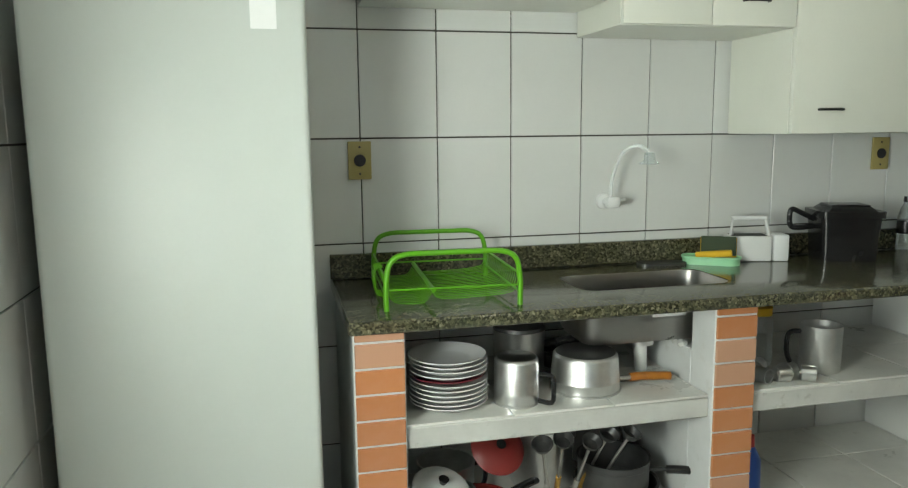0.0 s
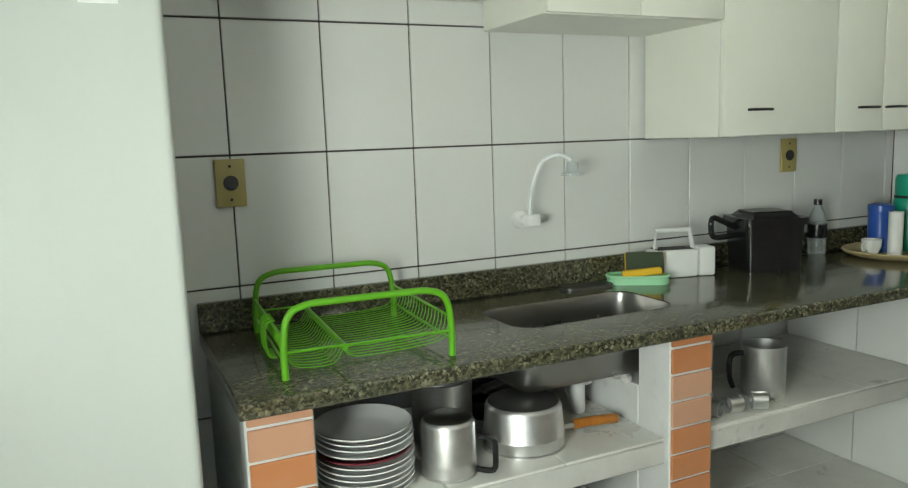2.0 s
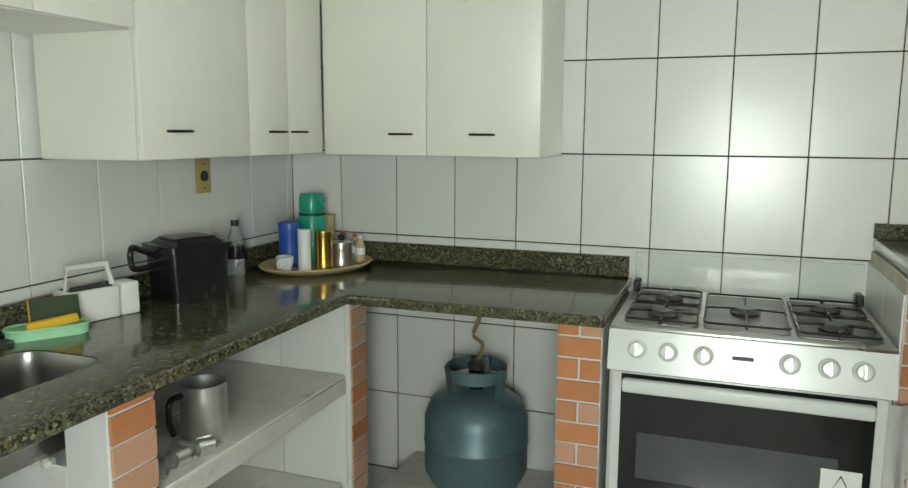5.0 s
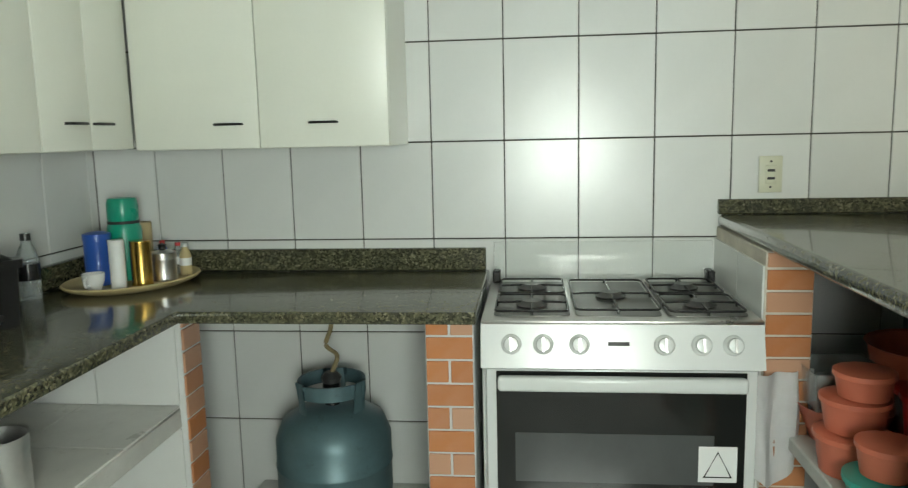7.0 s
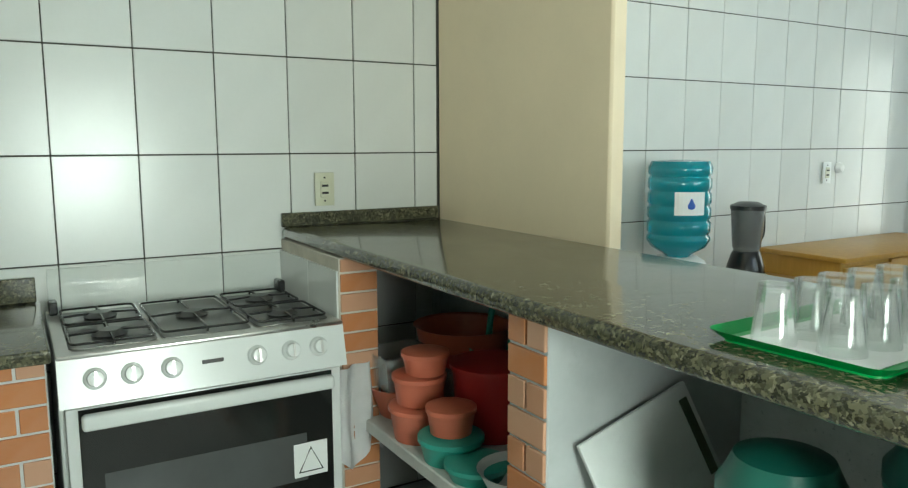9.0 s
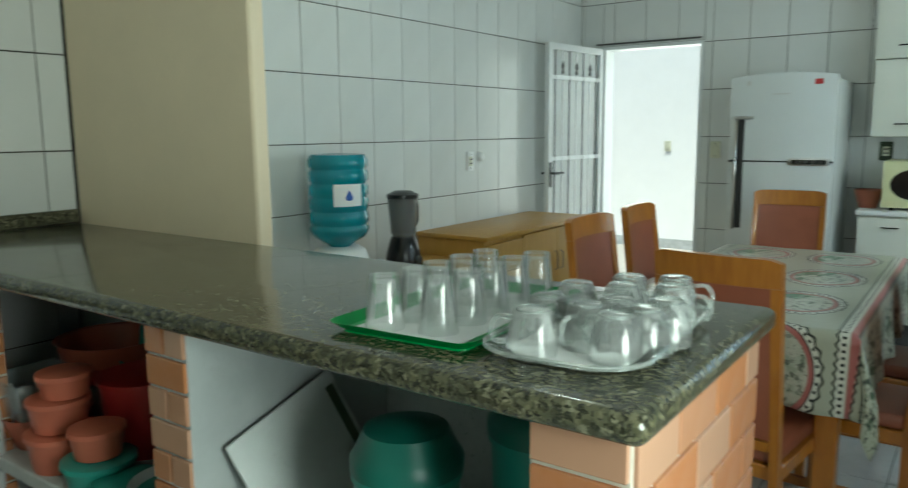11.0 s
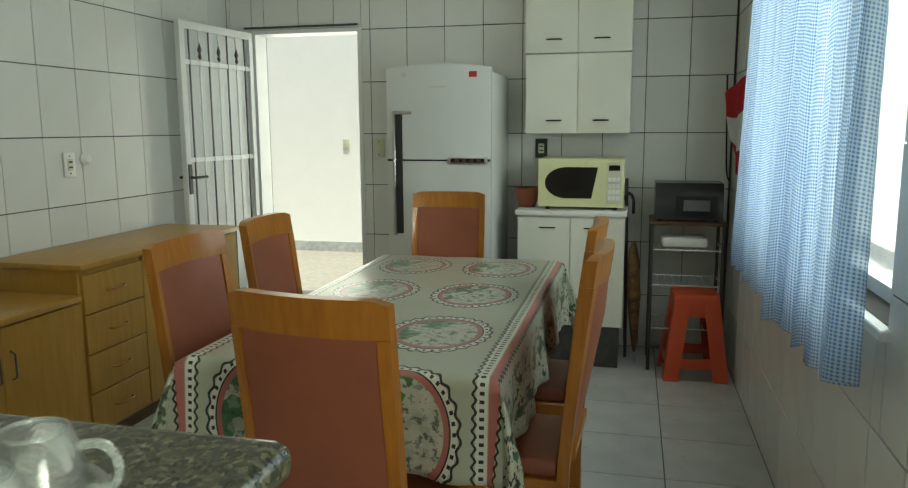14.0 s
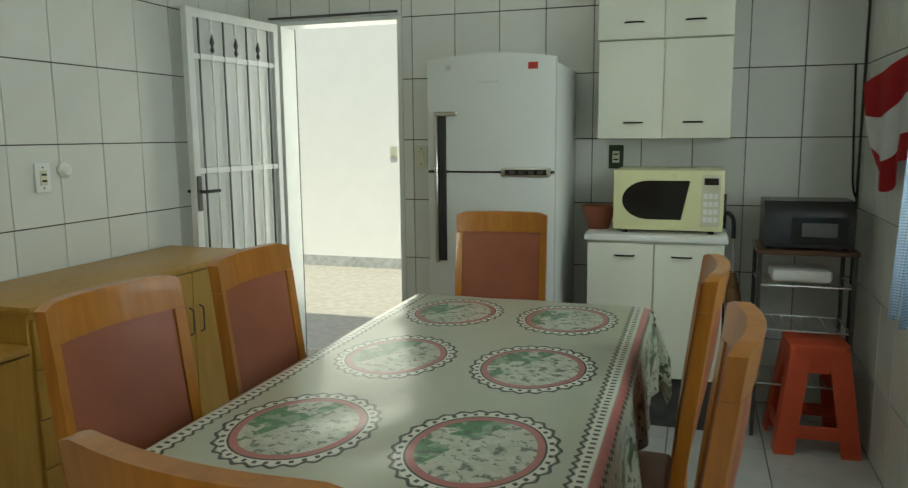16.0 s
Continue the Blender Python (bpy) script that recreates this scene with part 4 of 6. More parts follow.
bottle("water_bottle", (2.035, 2.925, CT), 0.032, 0.205, CLEARPL, BLACK, "clear plastic water bottle with a black cap and label", BLACK)
tr = thing("tray", pose(2.29, 2.74, CT, 0, 0, -20), "round tan rattan tray with a raised rim", "tray")
part("base", lathe(bmesh.new(), [(0, 0), (0.19, 0), (0.225, 0.012), (0.235, 0.022), (0.23, 0.026), (0.215, 0.016), (0.185, 0.006), (0, 0.006)], 40, squash=0.8), TAN, tr)
TZ = CT + 0.006
th = thing("thermos_flask", (2.36, 2.80, TZ), "green plastic thermos flask with a cup lid", "thermos flask")
part("body", lathe(bmesh.new(), [(0, 0), (0.052, 0), (0.056, 0.02), (0.056, 0.17), (0.05, 0.19), (0, 0.19)], 26), TEAL, th)
part("cup", lathe(bmesh.new(), [(0, 0.19), (0.046, 0.19), (0.05, 0.21), (0.05, 0.26), (0.044, 0.275), (0, 0.277)], 26), TEAL, th)
part("collar", lathe(bmesh.new(), [(0.0505, 0.19), (0.0515, 0.195), (0.0505, 0.2)], 26), DARK, th)


def tin(name, at, r, h, material, label, lid=None):
    b = thing(name, at, label, name.split("_")[-1], "things on the round tray")
    part("body", lathe(bmesh.new(), [(0, 0), (r, 0), (r * 1.02, 0.003), (r, 0.006), (r, h - 0.006), (r * 1.02, h - 0.003), (r, h), (0, h)], 22), material, b)
    if lid:
        part("lid", lathe(bmesh.new(), [(0, h), (r * 1.04, h), (r * 1.04, h + 0.018), (r * 0.6, h + 0.024), (0, h + 0.024)], 22), lid, b)
    return b


tin("blue_jar", (2.26, 2.84, TZ), 0.042, 0.15, BLUE, "blue plastic jar with a blue lid", BLUE)
tin("silver_tin", (2.20, 2.74, TZ), 0.024, 0.155, WHITEPL, "slim silver white tin")
tin("gold_tin", (2.255, 2.69, TZ), 0.033, 0.145, GOLD, "gold foil tin on the tray")
sv = tin("sugar_bowl", (2.34, 2.66, TZ), 0.042, 0.075, STEEL, "steel sugar bowl with a black knob", STEEL)
part("knob", lathe(bmesh.new(), [(0, 0.098), (0.01, 0.1), (0.014, 0.118), (0, 0.125)], 12), BLACK, sv, "black knob")
tin("card_box", (2.47, 2.80, TZ), 0.035, 0.18, TAN, "tall tan carton on the tray")
for i, (x, y, mm) in enumerate(((2.42, 2.70, BLUE), (2.45, 2.66, CLEARPL), (2.42, 2.62, TAN))):
    bottle("spice_bottle", (x, y, TZ), 0.02, 0.11 + 0.012 * (i == 0), mm, RED if i < 2 else WHITEPL, "small spice bottle with a coloured cap on the tray", WHITEPL)
mug = thing("cup", (2.16, 2.80, TZ), "small white china cup on the tray", "cup")
part("bowl", lathe(bmesh.new(), [(0, 0), (0.02, 0), (0.032, 0.03), (0.034, 0.055), (0.031, 0.055), (0.028, 0.03), (0, 0.006)], 20), CHINA, mug)
part("handle", tube(bmesh.new(), curve([(-0.032, 0, 0.045), (-0.05, 0, 0.04), (-0.045, 0, 0.018), (-0.028, 0, 0.02)], 4), 0.004, 6), CHINA, mug)
single("dish_cloth", prism(bmesh.new(), rounded(0.17, 0.07, 0.03), 0, 0.008), DARKALU, pose(1.02, 2.92, CT, 0, 0, -8), "crumpled dark dish cloth behind the sink", "dish cloth")

# ---- gas cylinder ----
gas = thing("gas_cylinder", pose(2.27, 2.08, 0.10) @ Matrix.Diagonal((1, 1, 0.84, 1)), "grey-blue steel cooking gas cylinder with a collar, standing under the counter", "gas cylinder")
part("body", lathe(bmesh.new(), [(0, 0.04), (0.10, 0.035), (0.165, 0.075), (0.188, 0.13), (0.188, 0.25), (0.191, 0.255), (0.191, 0.262), (0.188, 0.267), (0.188, 0.36), (0.165, 0.43), (0.10, 0.475), (0, 0.485)], 40), GASPAINT, gas)
part("foot_ring", lathe(bmesh.new(), [(0.115, 0), (0.13, 0), (0.13, 0.055), (0.115, 0.055), (0.115, 0)], 32), GASPAINT, gas)
bm = bmesh.new()
seg = 40
for k in range(seg):
    a0, a1 = 2 * math.pi * k / seg, 2 * math.pi * (k + 1) / seg
    q = [bm.verts.new((0.11 * math.cos(a), 0.11 * math.sin(a), z)) for a, z in ((a0, 0.53 if k % 13 > 2 else 0.44), (a1, 0.53 if k % 13 > 2 else 0.44), (a1, 0.585), (a0, 0.585))]
    bm.faces.new(q)
bmesh.ops.remove_doubles(bm, verts=bm.verts[:], dist=0.0005)
bmesh.ops.solidify(bm, geom=bm.faces[:], thickness=0.008)
part("collar", bm, GASPAINT, gas, "cut-out carrying collar")
part("valve", lathe(bmesh.new(), [(0, 0.48), (0.025, 0.48), (0.022, 0.53), (0.03, 0.54), (0.03, 0.56), (0.012, 0.575), (0, 0.575)], 16), BLACK, gas)
part("regulator", lathe(bmesh.new(), [(0, 0.57), (0.03, 0.57), (0.034, 0.59), (0.02, 0.61), (0, 0.612)], 16), DARKALU, gas)
part("hose", tube(bmesh.new(), curve([(0, 0, 0.6), (0.01, -0.02, 0.67), (-0.01, 0.01, 0.72), (0.02, 0, 0.78), (0.03, 0, 0.86)]), 0.008, 8), HOSE, gas, "yellowed gas hose")

# ---- stove ----
SXF, SYA, SYB, SZ = 1.93, 0.828, 1.565, 0.872
st = thing("gas_stove", (SXF, SYA, 0), "white five-burner gas stove with dark oven glass and raised glass lid", "stove")
SW, SD = SYB - SYA, 0.58
part("body", new_box(0.03, SD, 0, SW, 0.06, SZ - 0.012, bevel=0.006), ENAMEL, st)
part("cooktop", new_box(0.0, SD, 0, SW, SZ - 0.012, SZ, bevel=0.005, seg=2), STEEL, st, "stainless steel cooktop")
bm = bmesh.new()
vs = [bm.verts.new(p) for p in ((-0.025, 0, SZ - 0.125), (-0.025, SW, SZ - 0.125), (0.005, SW, SZ - 0.005), (0.005, 0, SZ - 0.005), (0.04, 0, SZ - 0.125), (0.04, SW, SZ - 0.125), (0.04, SW, SZ - 0.005), (0.04, 0, SZ - 0.005))]
for f in ((0, 1, 2, 3), (4, 7, 6, 5), (0, 3, 7, 4), (1, 5, 6, 2), (3, 2, 6, 7), (0, 4, 5, 1)):
    bm.faces.new([vs[i] for i in f])
part("control_panel", bm, ENAMEL, st)
for y in (0.655, 0.57, 0.475, 0.255, 0.16, 0.08):
    k = part("knob", lathe(bmesh.new(), [(0, 0), (0.027, 0), (0.025, 0.008), (0.020, 0.012), (0.018, 0.028), (0, 0.03)], 24), ENAMEL, st, "pale round knob", pose(-0.012, y, SZ - 0.062, 0, -76))
    part("pointer", new_box(-0.018, 0.018, -0.003, 0.003, 0.029, 0.033), STEEL, k)
part("brand_plate", new_box(-0.0135, -0.010, 0.345, 0.40, SZ - 0.065, SZ - 0.055), DARKALU, st)
part("oven_door", new_box(0.0, 0.03, 0.012, SW - 0.012, 0.17, SZ - 0.135, bevel=0.005, seg=2), ENAMEL, st)
part("oven_glass", new_box(-0.004, 0.001, 0.04, SW - 0.04, 0.20, SZ - 0.14, bevel=0.0015), DARKGLASS, st, "dark glass oven window")
part("inner_window", new_box(-0.0055, -0.0038, 0.12, SW - 0.09, 0.42, 0.56), surf("grey_oven_window", (0.07, 0.075, 0.075), 0.1), st, "greyish see-through strip")
part("door_handle", new_box(-0.045, -0.012, 0.045, SW - 0.045, SZ - 0.185, SZ - 0.145, bevel=0.01, seg=3), ENAMEL, st)
part("drawer", new_box(0.005, 0.03, 0.012, SW - 0.012, 0.07, 0.16, bevel=0.004), ENAMEL, st)
part("warning_label", new_box(-0.006, -0.0042, 0.06, 0.16, 0.43, 0.53), WHITEPL, st, "white warning label")
bm = bmesh.new()
tri = [(-0.0075, 0.075, 0.445), (-0.0075, 0.145, 0.445), (-0.0075, 0.11, 0.515)]
tube(bm, tri, 0.0028, 6, True)
part("warning_triangle", bm, BLACK, st)
bm = bmesh.new()
box(bm, 0.535, 0.541, 0.01, SW - 0.01, SZ + 0.005, SZ + 0.135, bevel=0.002)
part("glass_lid", bm, CLEAR, st, "clear tempered glass lid standing open")
for y in (0.02, SW - 0.02):
    part("lid_hinge", new_box(0.50, 0.56, y - 0.012, y + 0.012, SZ, SZ + 0.04, bevel=0.004), BLACK, st)


def grate(parent, cx, cy, gw, gd):
    g = bmesh.new()
    pts = [(cx + x, cy + y, SZ + 0.013) for x, y in rounded(gd, gw, 0.02, 3)]
    tube(g, pts, 0.0035, 6, True)
    for a in range(4):
        dx, dy = ((1, 0), (-1, 0), (0, 1), (0, -1))[a]
        tube(g, [(cx + dx * gd / 2, cy + dy * gw / 2, SZ + 0.013), (cx + dx * 0.025, cy + dy * 0.025, SZ + 0.016)], 0.0035, 6)
        tube(g, [(cx + dx * gd / 2, cy + dy * gw / 2, SZ + 0.013), (cx + dx * gd / 2, cy + dy * gw / 2, SZ)], 0.0035, 6)
    part("grate", g, BLACK, parent, "black wire pan support")
    part("burner", lathe(bmesh.new(), [(0, 0.0), (0.042, 0.0), (0.046, 0.008), (0.03, 0.016), (0.028, 0.02), (0, 0.021)], 24), DARKALU, parent, "", pose(cx, cy, SZ))


for cx in (0.16, 0.40):
    for cy in (0.13, 0.60):
        grate(st, cx, cy, 0.20, 0.22)
grate(st, 0.28, 0.365, 0.23, 0.42)
for cy, hw_ in ((0.13, 0.105), (0.365, 0.115), (0.60, 0.105)):
    part("drip_pan", prism(bmesh.new(), [(x + 0.28, y + cy) for x, y in rounded(0.47, 2 * hw_, 0.02, 3)], SZ + 0.0005, SZ + 0.002), DRIP, st, "dark grey recessed burner pan")
for x in (0.06, 0.54):
    for y in (0.04, SW - 0.04):
        part("foot", lathe(bmesh.new(), [(0, 0), (0.02, 0), (0.016, 0.065), (0, 0.065)], 12), BLACK, st, "", pose(x, y, 0))

# ---- bar ----
bar = thing("masonry_bar", (0, 0, 0), "masonry bar with terracotta brick ends between kitchen and dining room", "bar")
BU = BAR - 0.042
bar_w = part("end_wall", new_box(0.168, 0.31, 0.19, 0.765, 0, BU, bevel=0.003), PALEGROUT, bar)
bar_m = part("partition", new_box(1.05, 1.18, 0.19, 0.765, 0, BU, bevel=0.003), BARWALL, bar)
bar_e = part("partition", new_box(2.0, XE - 0.002, 0.685, 0.81, 0, BU, bevel=0.003), PALEGROUT, bar)
for a, b in ((2.004, 2.252), (2.256, XE - 0.004)):
    for z0_, z1_ in ((0.676, 1.004), (0.34, 0.672), (0.004, 0.336)):
        part("side_tile", new_box(a, b, 0.8105, 0.8165, z0_, z1_, bevel=0.001), TILE, bar)
bar_b = part("back_panel", new_box(0.31, XE - 0.002, 0.178, 0.198, 0, BU), PATTERN, bar, "back panel of small blue-grey patterned tiles")
part("shelf", new_box(1.18, XE - 0.002, 0.20, 0.74, 0.50, 0.54, bevel=0.004), CONCRETE, bar, "whitewashed concrete shelf")
part("plinth", new_box(0.31, 1.05, 0.2, 0.74, 0.002, 0.10, bevel=0.004), CONCRETE, bar)
bt = thing("bar_top", (0, 0, 0), "polished grey-brown granite bar top with a rounded edge", "bar top")
bm = prism(bmesh.new(), [(x + 1.3405, y + 0.487) for x, y in rounded(2.405, 0.645, 0.02, 4)], BAR - 0.042, BAR)
bmesh.ops.bevel(bm, geom=[e for e in bm.edges if abs(e.verts[0].co.z - e.verts[1].co.z) < 1e-5], offset=0.017, segments=5, affect="EDGES", profile=0.5)
part("slab", bm, GRANITE, bt)
part("upstand", new_box(XE - 0.024, XE - 0.002, 0.175, 0.81, BAR + 0.0005, BAR + 0.05, bevel=0.003), GRANITE, bt)


def tub(name, at, r, h, material, label, lid=None, taper=0.85, square=False):
    t = thing(name, at, label, "food container", "containers under the bar")
    sg_ = 4 if square else 26
    part("body", lathe(bmesh.new(), [(0, 0), (r * taper, 0), (r, h), (r * 1.05, h + 0.004), (r * 0.97, h), (r * taper * 0.96, 0.004), (0, 0.004)], sg_), material, t, "", pose(0, 0, 0, 0, 0, 45 if square else 0))
    if lid:
        part("lid", lathe(bmesh.new(), [(r * 1.06, h), (r * 1.06, h + 0.012), (r * 0.9, h + 0.016), (0, h + 0.014)], sg_), lid, t, "", pose(0, 0, 0, 0, 0, 45 if square else 0))
    return t


BS = 0.54
tub("salad_box", (1.98, 0.62, BS + 0.10), 0.13, 0.10, CLEARPL, "clear plastic box resting on other containers", None, 0.9, True)
tub("orange_bowl", (1.98, 0.60, BS), 0.12, 0.095, SALMON, "wide orange plastic bowl", None, 0.7)
tub("orange_pot", (1.78, 0.66, BS), 0.085, 0.085, SALMON, "orange plastic pot with lid", SALMON)
tub("pink_pot", (1.78, 0.66, BS + 0.105), 0.075, 0.07, SALMON, "salmon plastic pot with lid stacked on another", SALMON)
tub("salmon_pot", (1.76, 0.65, BS + 0.195), 0.065, 0.05, SALMON, "small salmon plastic pot with lid on top", SALMON)
tub("green_pot", (1.60, 0.66, BS), 0.085, 0.055, BINGREEN, "green plastic pot with lid", BINGREEN)
tub("peach_pot", (1.60, 0.66, BS + 0.075), 0.065, 0.06, SALMON, "peach plastic pot with lid", SALMON)
tub("red_pot", (1.70, 0.46, BS), 0.12, 0.20, RED, "large red plastic tub with lid", RED)
tub("red_basin", (2.03, 0.36, BS), 0.16, 0.24, SALMON, "big orange plastic basin at the back", None, 0.7)
tub("clear_pot", (1.88, 0.44, BS), 0.08, 0.16, CLEARPL, "clear plastic pot with red lid", RED)
tub("flat_dish", (1.47, 0.66, BS), 0.08, 0.03, BINGREEN, "flat green plastic dish", BINGREEN)
tub("white_bowl", (1.34, 0.62, BS), 0.10, 0.06, WHITEPL, "shallow white plastic bowl", None, 0.7)
gb = thing("plastic_basket", pose(1.85, 0.30, BS), "dark green plastic basket behind the containers", "basket")
part("tub", lathe(bmesh.new(), [(0, 0), (0.11, 0), (0.13, 0.2), (0.125, 0.2), (0.105, 0.006), (0, 0.006)], 24), BINGREEN, gb)
part("handle", tube(bmesh.new(), curve([(-0.12, 0, 0.19), (-0.09, 0, 0.31), (0, 0, 0.345), (0.09, 0, 0.31), (0.12, 0, 0.19)]), 0.011, 8), BINGREEN, gb)
bm = bmesh.new()
g = 14
grid = [[bm.verts.new((0.014 * math.sin(i * 0.9) + 0.006 * math.sin(j * 0.4 + i * 0.5), -0.09 + 0.18 * i / g, -0.30 * j / g * (1 - 0.08 * math.sin(i * 0.5)))) for j in range(g + 1)] for i in range(g + 1)]
for i in range(g):
    for j in range(g):
        bm.faces.new((grid[i][j], grid[i + 1][j], grid[i + 1][j + 1], grid[i][j + 1]))
bmesh.ops.solidify(bm, geom=bm.faces[:], thickness=0.004)
single("dish_towel", bm, WHITECLOTH, pose(1.982, 0.755, 0.72, 0, 0, 20), "pale cloth hanging from the edge of the bar bay", "dish towel")

u_ = Vector((0.0, 0.95, -0.28)).normalized()
v_ = Vector((-0.33, -0.26, -0.90))
v_ = (v_ - v_.dot(u_) * u_).normalized()
n_ = u_.cross(v_)
cut = thing("cutting_board", Matrix(((u_.x, n_.x, v_.x, 1.03), (u_.y, n_.y, v_.y, 0.42), (u_.z, n_.z, v_.z, 0.875), (0, 0, 0, 1))), "large white plastic cutting board leaning against the bar partition", "cutting board")
bm = bmesh.new()
box(bm, 0.0, 0.30, -0.006, 0.006, 0.0, 0.72, bevel=0.004, seg=2)
part("board", bm, BOARD, cut)
part("grip_slot", new_box(0.012, 0.036, -0.0075, 0.0075, 0.03, 0.20, bevel=0.002), SCOUR, cut, "dark grip slot")


def bin_(name, at, r, h, label):
    b = thing(name, at, label, "bucket", "green buckets")
    part("bucket", lathe(bmesh.new(), [(0, 0), (r * 0.8, 0), (r, h), (r * 1.05, h), (r * 1.05, h + 0.012), (r * 0.97, h + 0.012), (r * 0.78, 0.005), (0, 0.005)], 32), BINGREEN, b)
    part("lid", lathe(bmesh.new(), [(r * 1.07, h + 0.013), (r * 1.07, h + 0.035), (r * 0.97, h + 0.05), (r * 0.8, h + 0.085), (r * 0.3, h + 0.1), (0, h + 0.1)], 32), DEEPGREEN, b, "domed dark green lid")
    return b


bin_("lidded_bucket", (0.655, 0.60, 0.10), 0.096, 0.70, "sea green plastic bucket with a domed lid under the bar")
bin_("lidded_bucket", (0.50, 0.36, 0.10), 0.11, 0.72, "sea green plastic bucket behind another")
single("brown_crate", new_box(-0.06, 0.06, -0.1, 0.1, 0, 0.48, bevel=0.01, seg=2), VINYL, (0.80, 0.36, 0.10), "reddish brown box standing under the bar", "box")

# green tray with upturned tumblers, glass tray with upturned mugs
GT = pose(0.578, 0.525, BAR, 0, 0, 3) @ Matrix.Diagonal((0.88, 0.98, 0.75, 1))
gt = thing("serving_tray", GT, "bright green rectangular plastic tray on the bar", "tray")
part("base", prism(bmesh.new(), rounded(0.27, 0.40, 0.02), 0, 0.005), GREENTRAY, gt)
bm = bmesh.new()
lo_ = [bm.verts.new((x, y, 0.004)) for x, y in rounded(0.27, 0.40, 0.02)]
hi_ = [bm.verts.new((x, y, 0.024)) for x, y in rounded(0.31, 0.44, 0.03)]
for i in range(len(lo_)):
    j = (i + 1) % len(lo_)
    bm.faces.new((lo_[i], lo_[j], hi_[j], hi_[i]))
bmesh.ops.solidify(bm, geom=bm.faces[:], thickness=0.003)
part("rim", bm, GREENTRAY, gt)
tray_cloth = single("paper_liner", new_box(-0.115, 0.115, -0.18, 0.18, 0.0, 0.0015), WHITECLOTH, GT @ pose(0, 0, 0.0055), "white paper liner in the green tray", "liner")


def tumbler_mesh(r0, r1, h):
    return mesh_of("tumbler", lathe(bmesh.new(), [(r0, 0), (r1, h), (r1 * 0.98, h + 0.001), (0, h + 0.001), (0, h - 0.010), (r1 * 0.86, h - 0.010), (r0 * 0.93, 0.0), (r0, 0)], 22), CLEAR)


tm = tumbler_mesh(0.033, 0.025, 0.086)
spots = [(0.052, 0.165 - 0.072 * i) for i in range(5)] + [(-0.03, 0.135 - 0.075 * i) for i in range(4)] + [(-0.045, -0.16)]
for dx, dy in spots:
    o = new("tumbler", tm)
    o.matrix_basis = pose(0.568 + dx + random.uniform(-0.004, 0.004), 0.52 + dy + random.uniform(-0.004, 0.004), BAR + 0.0056, 0, 0, random.uniform(0, 360))
    tagged(o, "clear glass tumbler standing upside down on the green tray", "tumbler", "tumblers on the green tray")

MT = pose(0.318, 0.52, BAR, 0, 0, 4)
mt = thing("glass_platter", MT, "oval pressed glass platter on the bar", "platter")
bm = bmesh.new()
rings = []
for (w_, d_, z_) in ((0.19, 0.37, 0.003), (0.205, 0.39, 0.005), (0.225, 0.415, 0.014), (0.245, 0.44, 0.019)):
    rings.append([bm.verts.new((x, y, z_)) for x, y in rounded(w_, d_, min(w_, d_) * 0.32, 8)])
for a, b in zip(rings, rings[1:]):
    for i in range(len(a)):
        j = (i + 1) % len(a)
        bm.faces.new((a[i], a[j], b[j], b[i]))
bm.faces.new(rings[0])
bmesh.ops.solidify(bm, geom=bm.faces[:], thickness=0.003)
part("dish", bm, CLEAR, mt)
part("rim", tube(bmesh.new(), [(x, y, 0.0195) for x, y in rounded(0.245, 0.44, 0.078, 8)], 0.0035, 6, True), RIMGLASS, mt, "thick bright glass rim")
single("paper_liner", prism(bmesh.new(), rounded(0.18, 0.36, 0.05), 0, 0.0012), WHITECLOTH, MT @ pose(0, 0, 0.0062), "white paper liner in the glass platter", "liner")
mm_body = mesh_of("bowl", lathe(bmesh.new(), [(0.037, 0), (0.0368, 0.018), (0.033, 0.044), (0.028, 0.060), (0.023, 0.064), (0, 0.064), (0, 0.056), (0.021, 0.056), (0.0305, 0.042), (0.034, 0.018), (0.034, 0), (0.037, 0)], 24), CLEAR)
mm_foot = mesh_of("foot_ring", tube(bmesh.new(), [(0.0235 * math.cos(radians(15 * k)), 0.0235 * math.sin(radians(15 * k)), 0.0635) for k in range(24)], 0.0018, 5, True), RIMGLASS)
mm_ear = mesh_of("handle", tube(bmesh.new(), curve([(0.035, 0, 0.014), (0.055, 0, 0.016), (0.060, 0, 0.034), (0.050, 0, 0.050), (0.030, 0, 0.050)], 4), 0.004, 6), RIMGLASS)
for x, y, turn in ((0.385, 0.50, 60), (0.315, 0.475, 200), (0.245, 0.445, 190), (0.285, 0.565, 30), (0.215, 0.55, 250), (0.378, 0.61, 120), (0.245, 0.665, 340), (0.355, 0.70, 20), (0.305, 0.63, 80), (0.225, 0.61, 150), (0.335, 0.40, 100), (0.265, 0.37, 200)):
    mg = thing("glass_mug", pose(x, y - 0.02, BAR + 0.0075, 0, 0, turn), "clear glass coffee mug standing upside down on the platter", "mug", "mugs on the platter")
    for nm, me in (("bowl", mm_body), ("foot_ring", mm_foot), ("handle", mm_ear)):
        c = new(nm, me)
        c.parent = mg

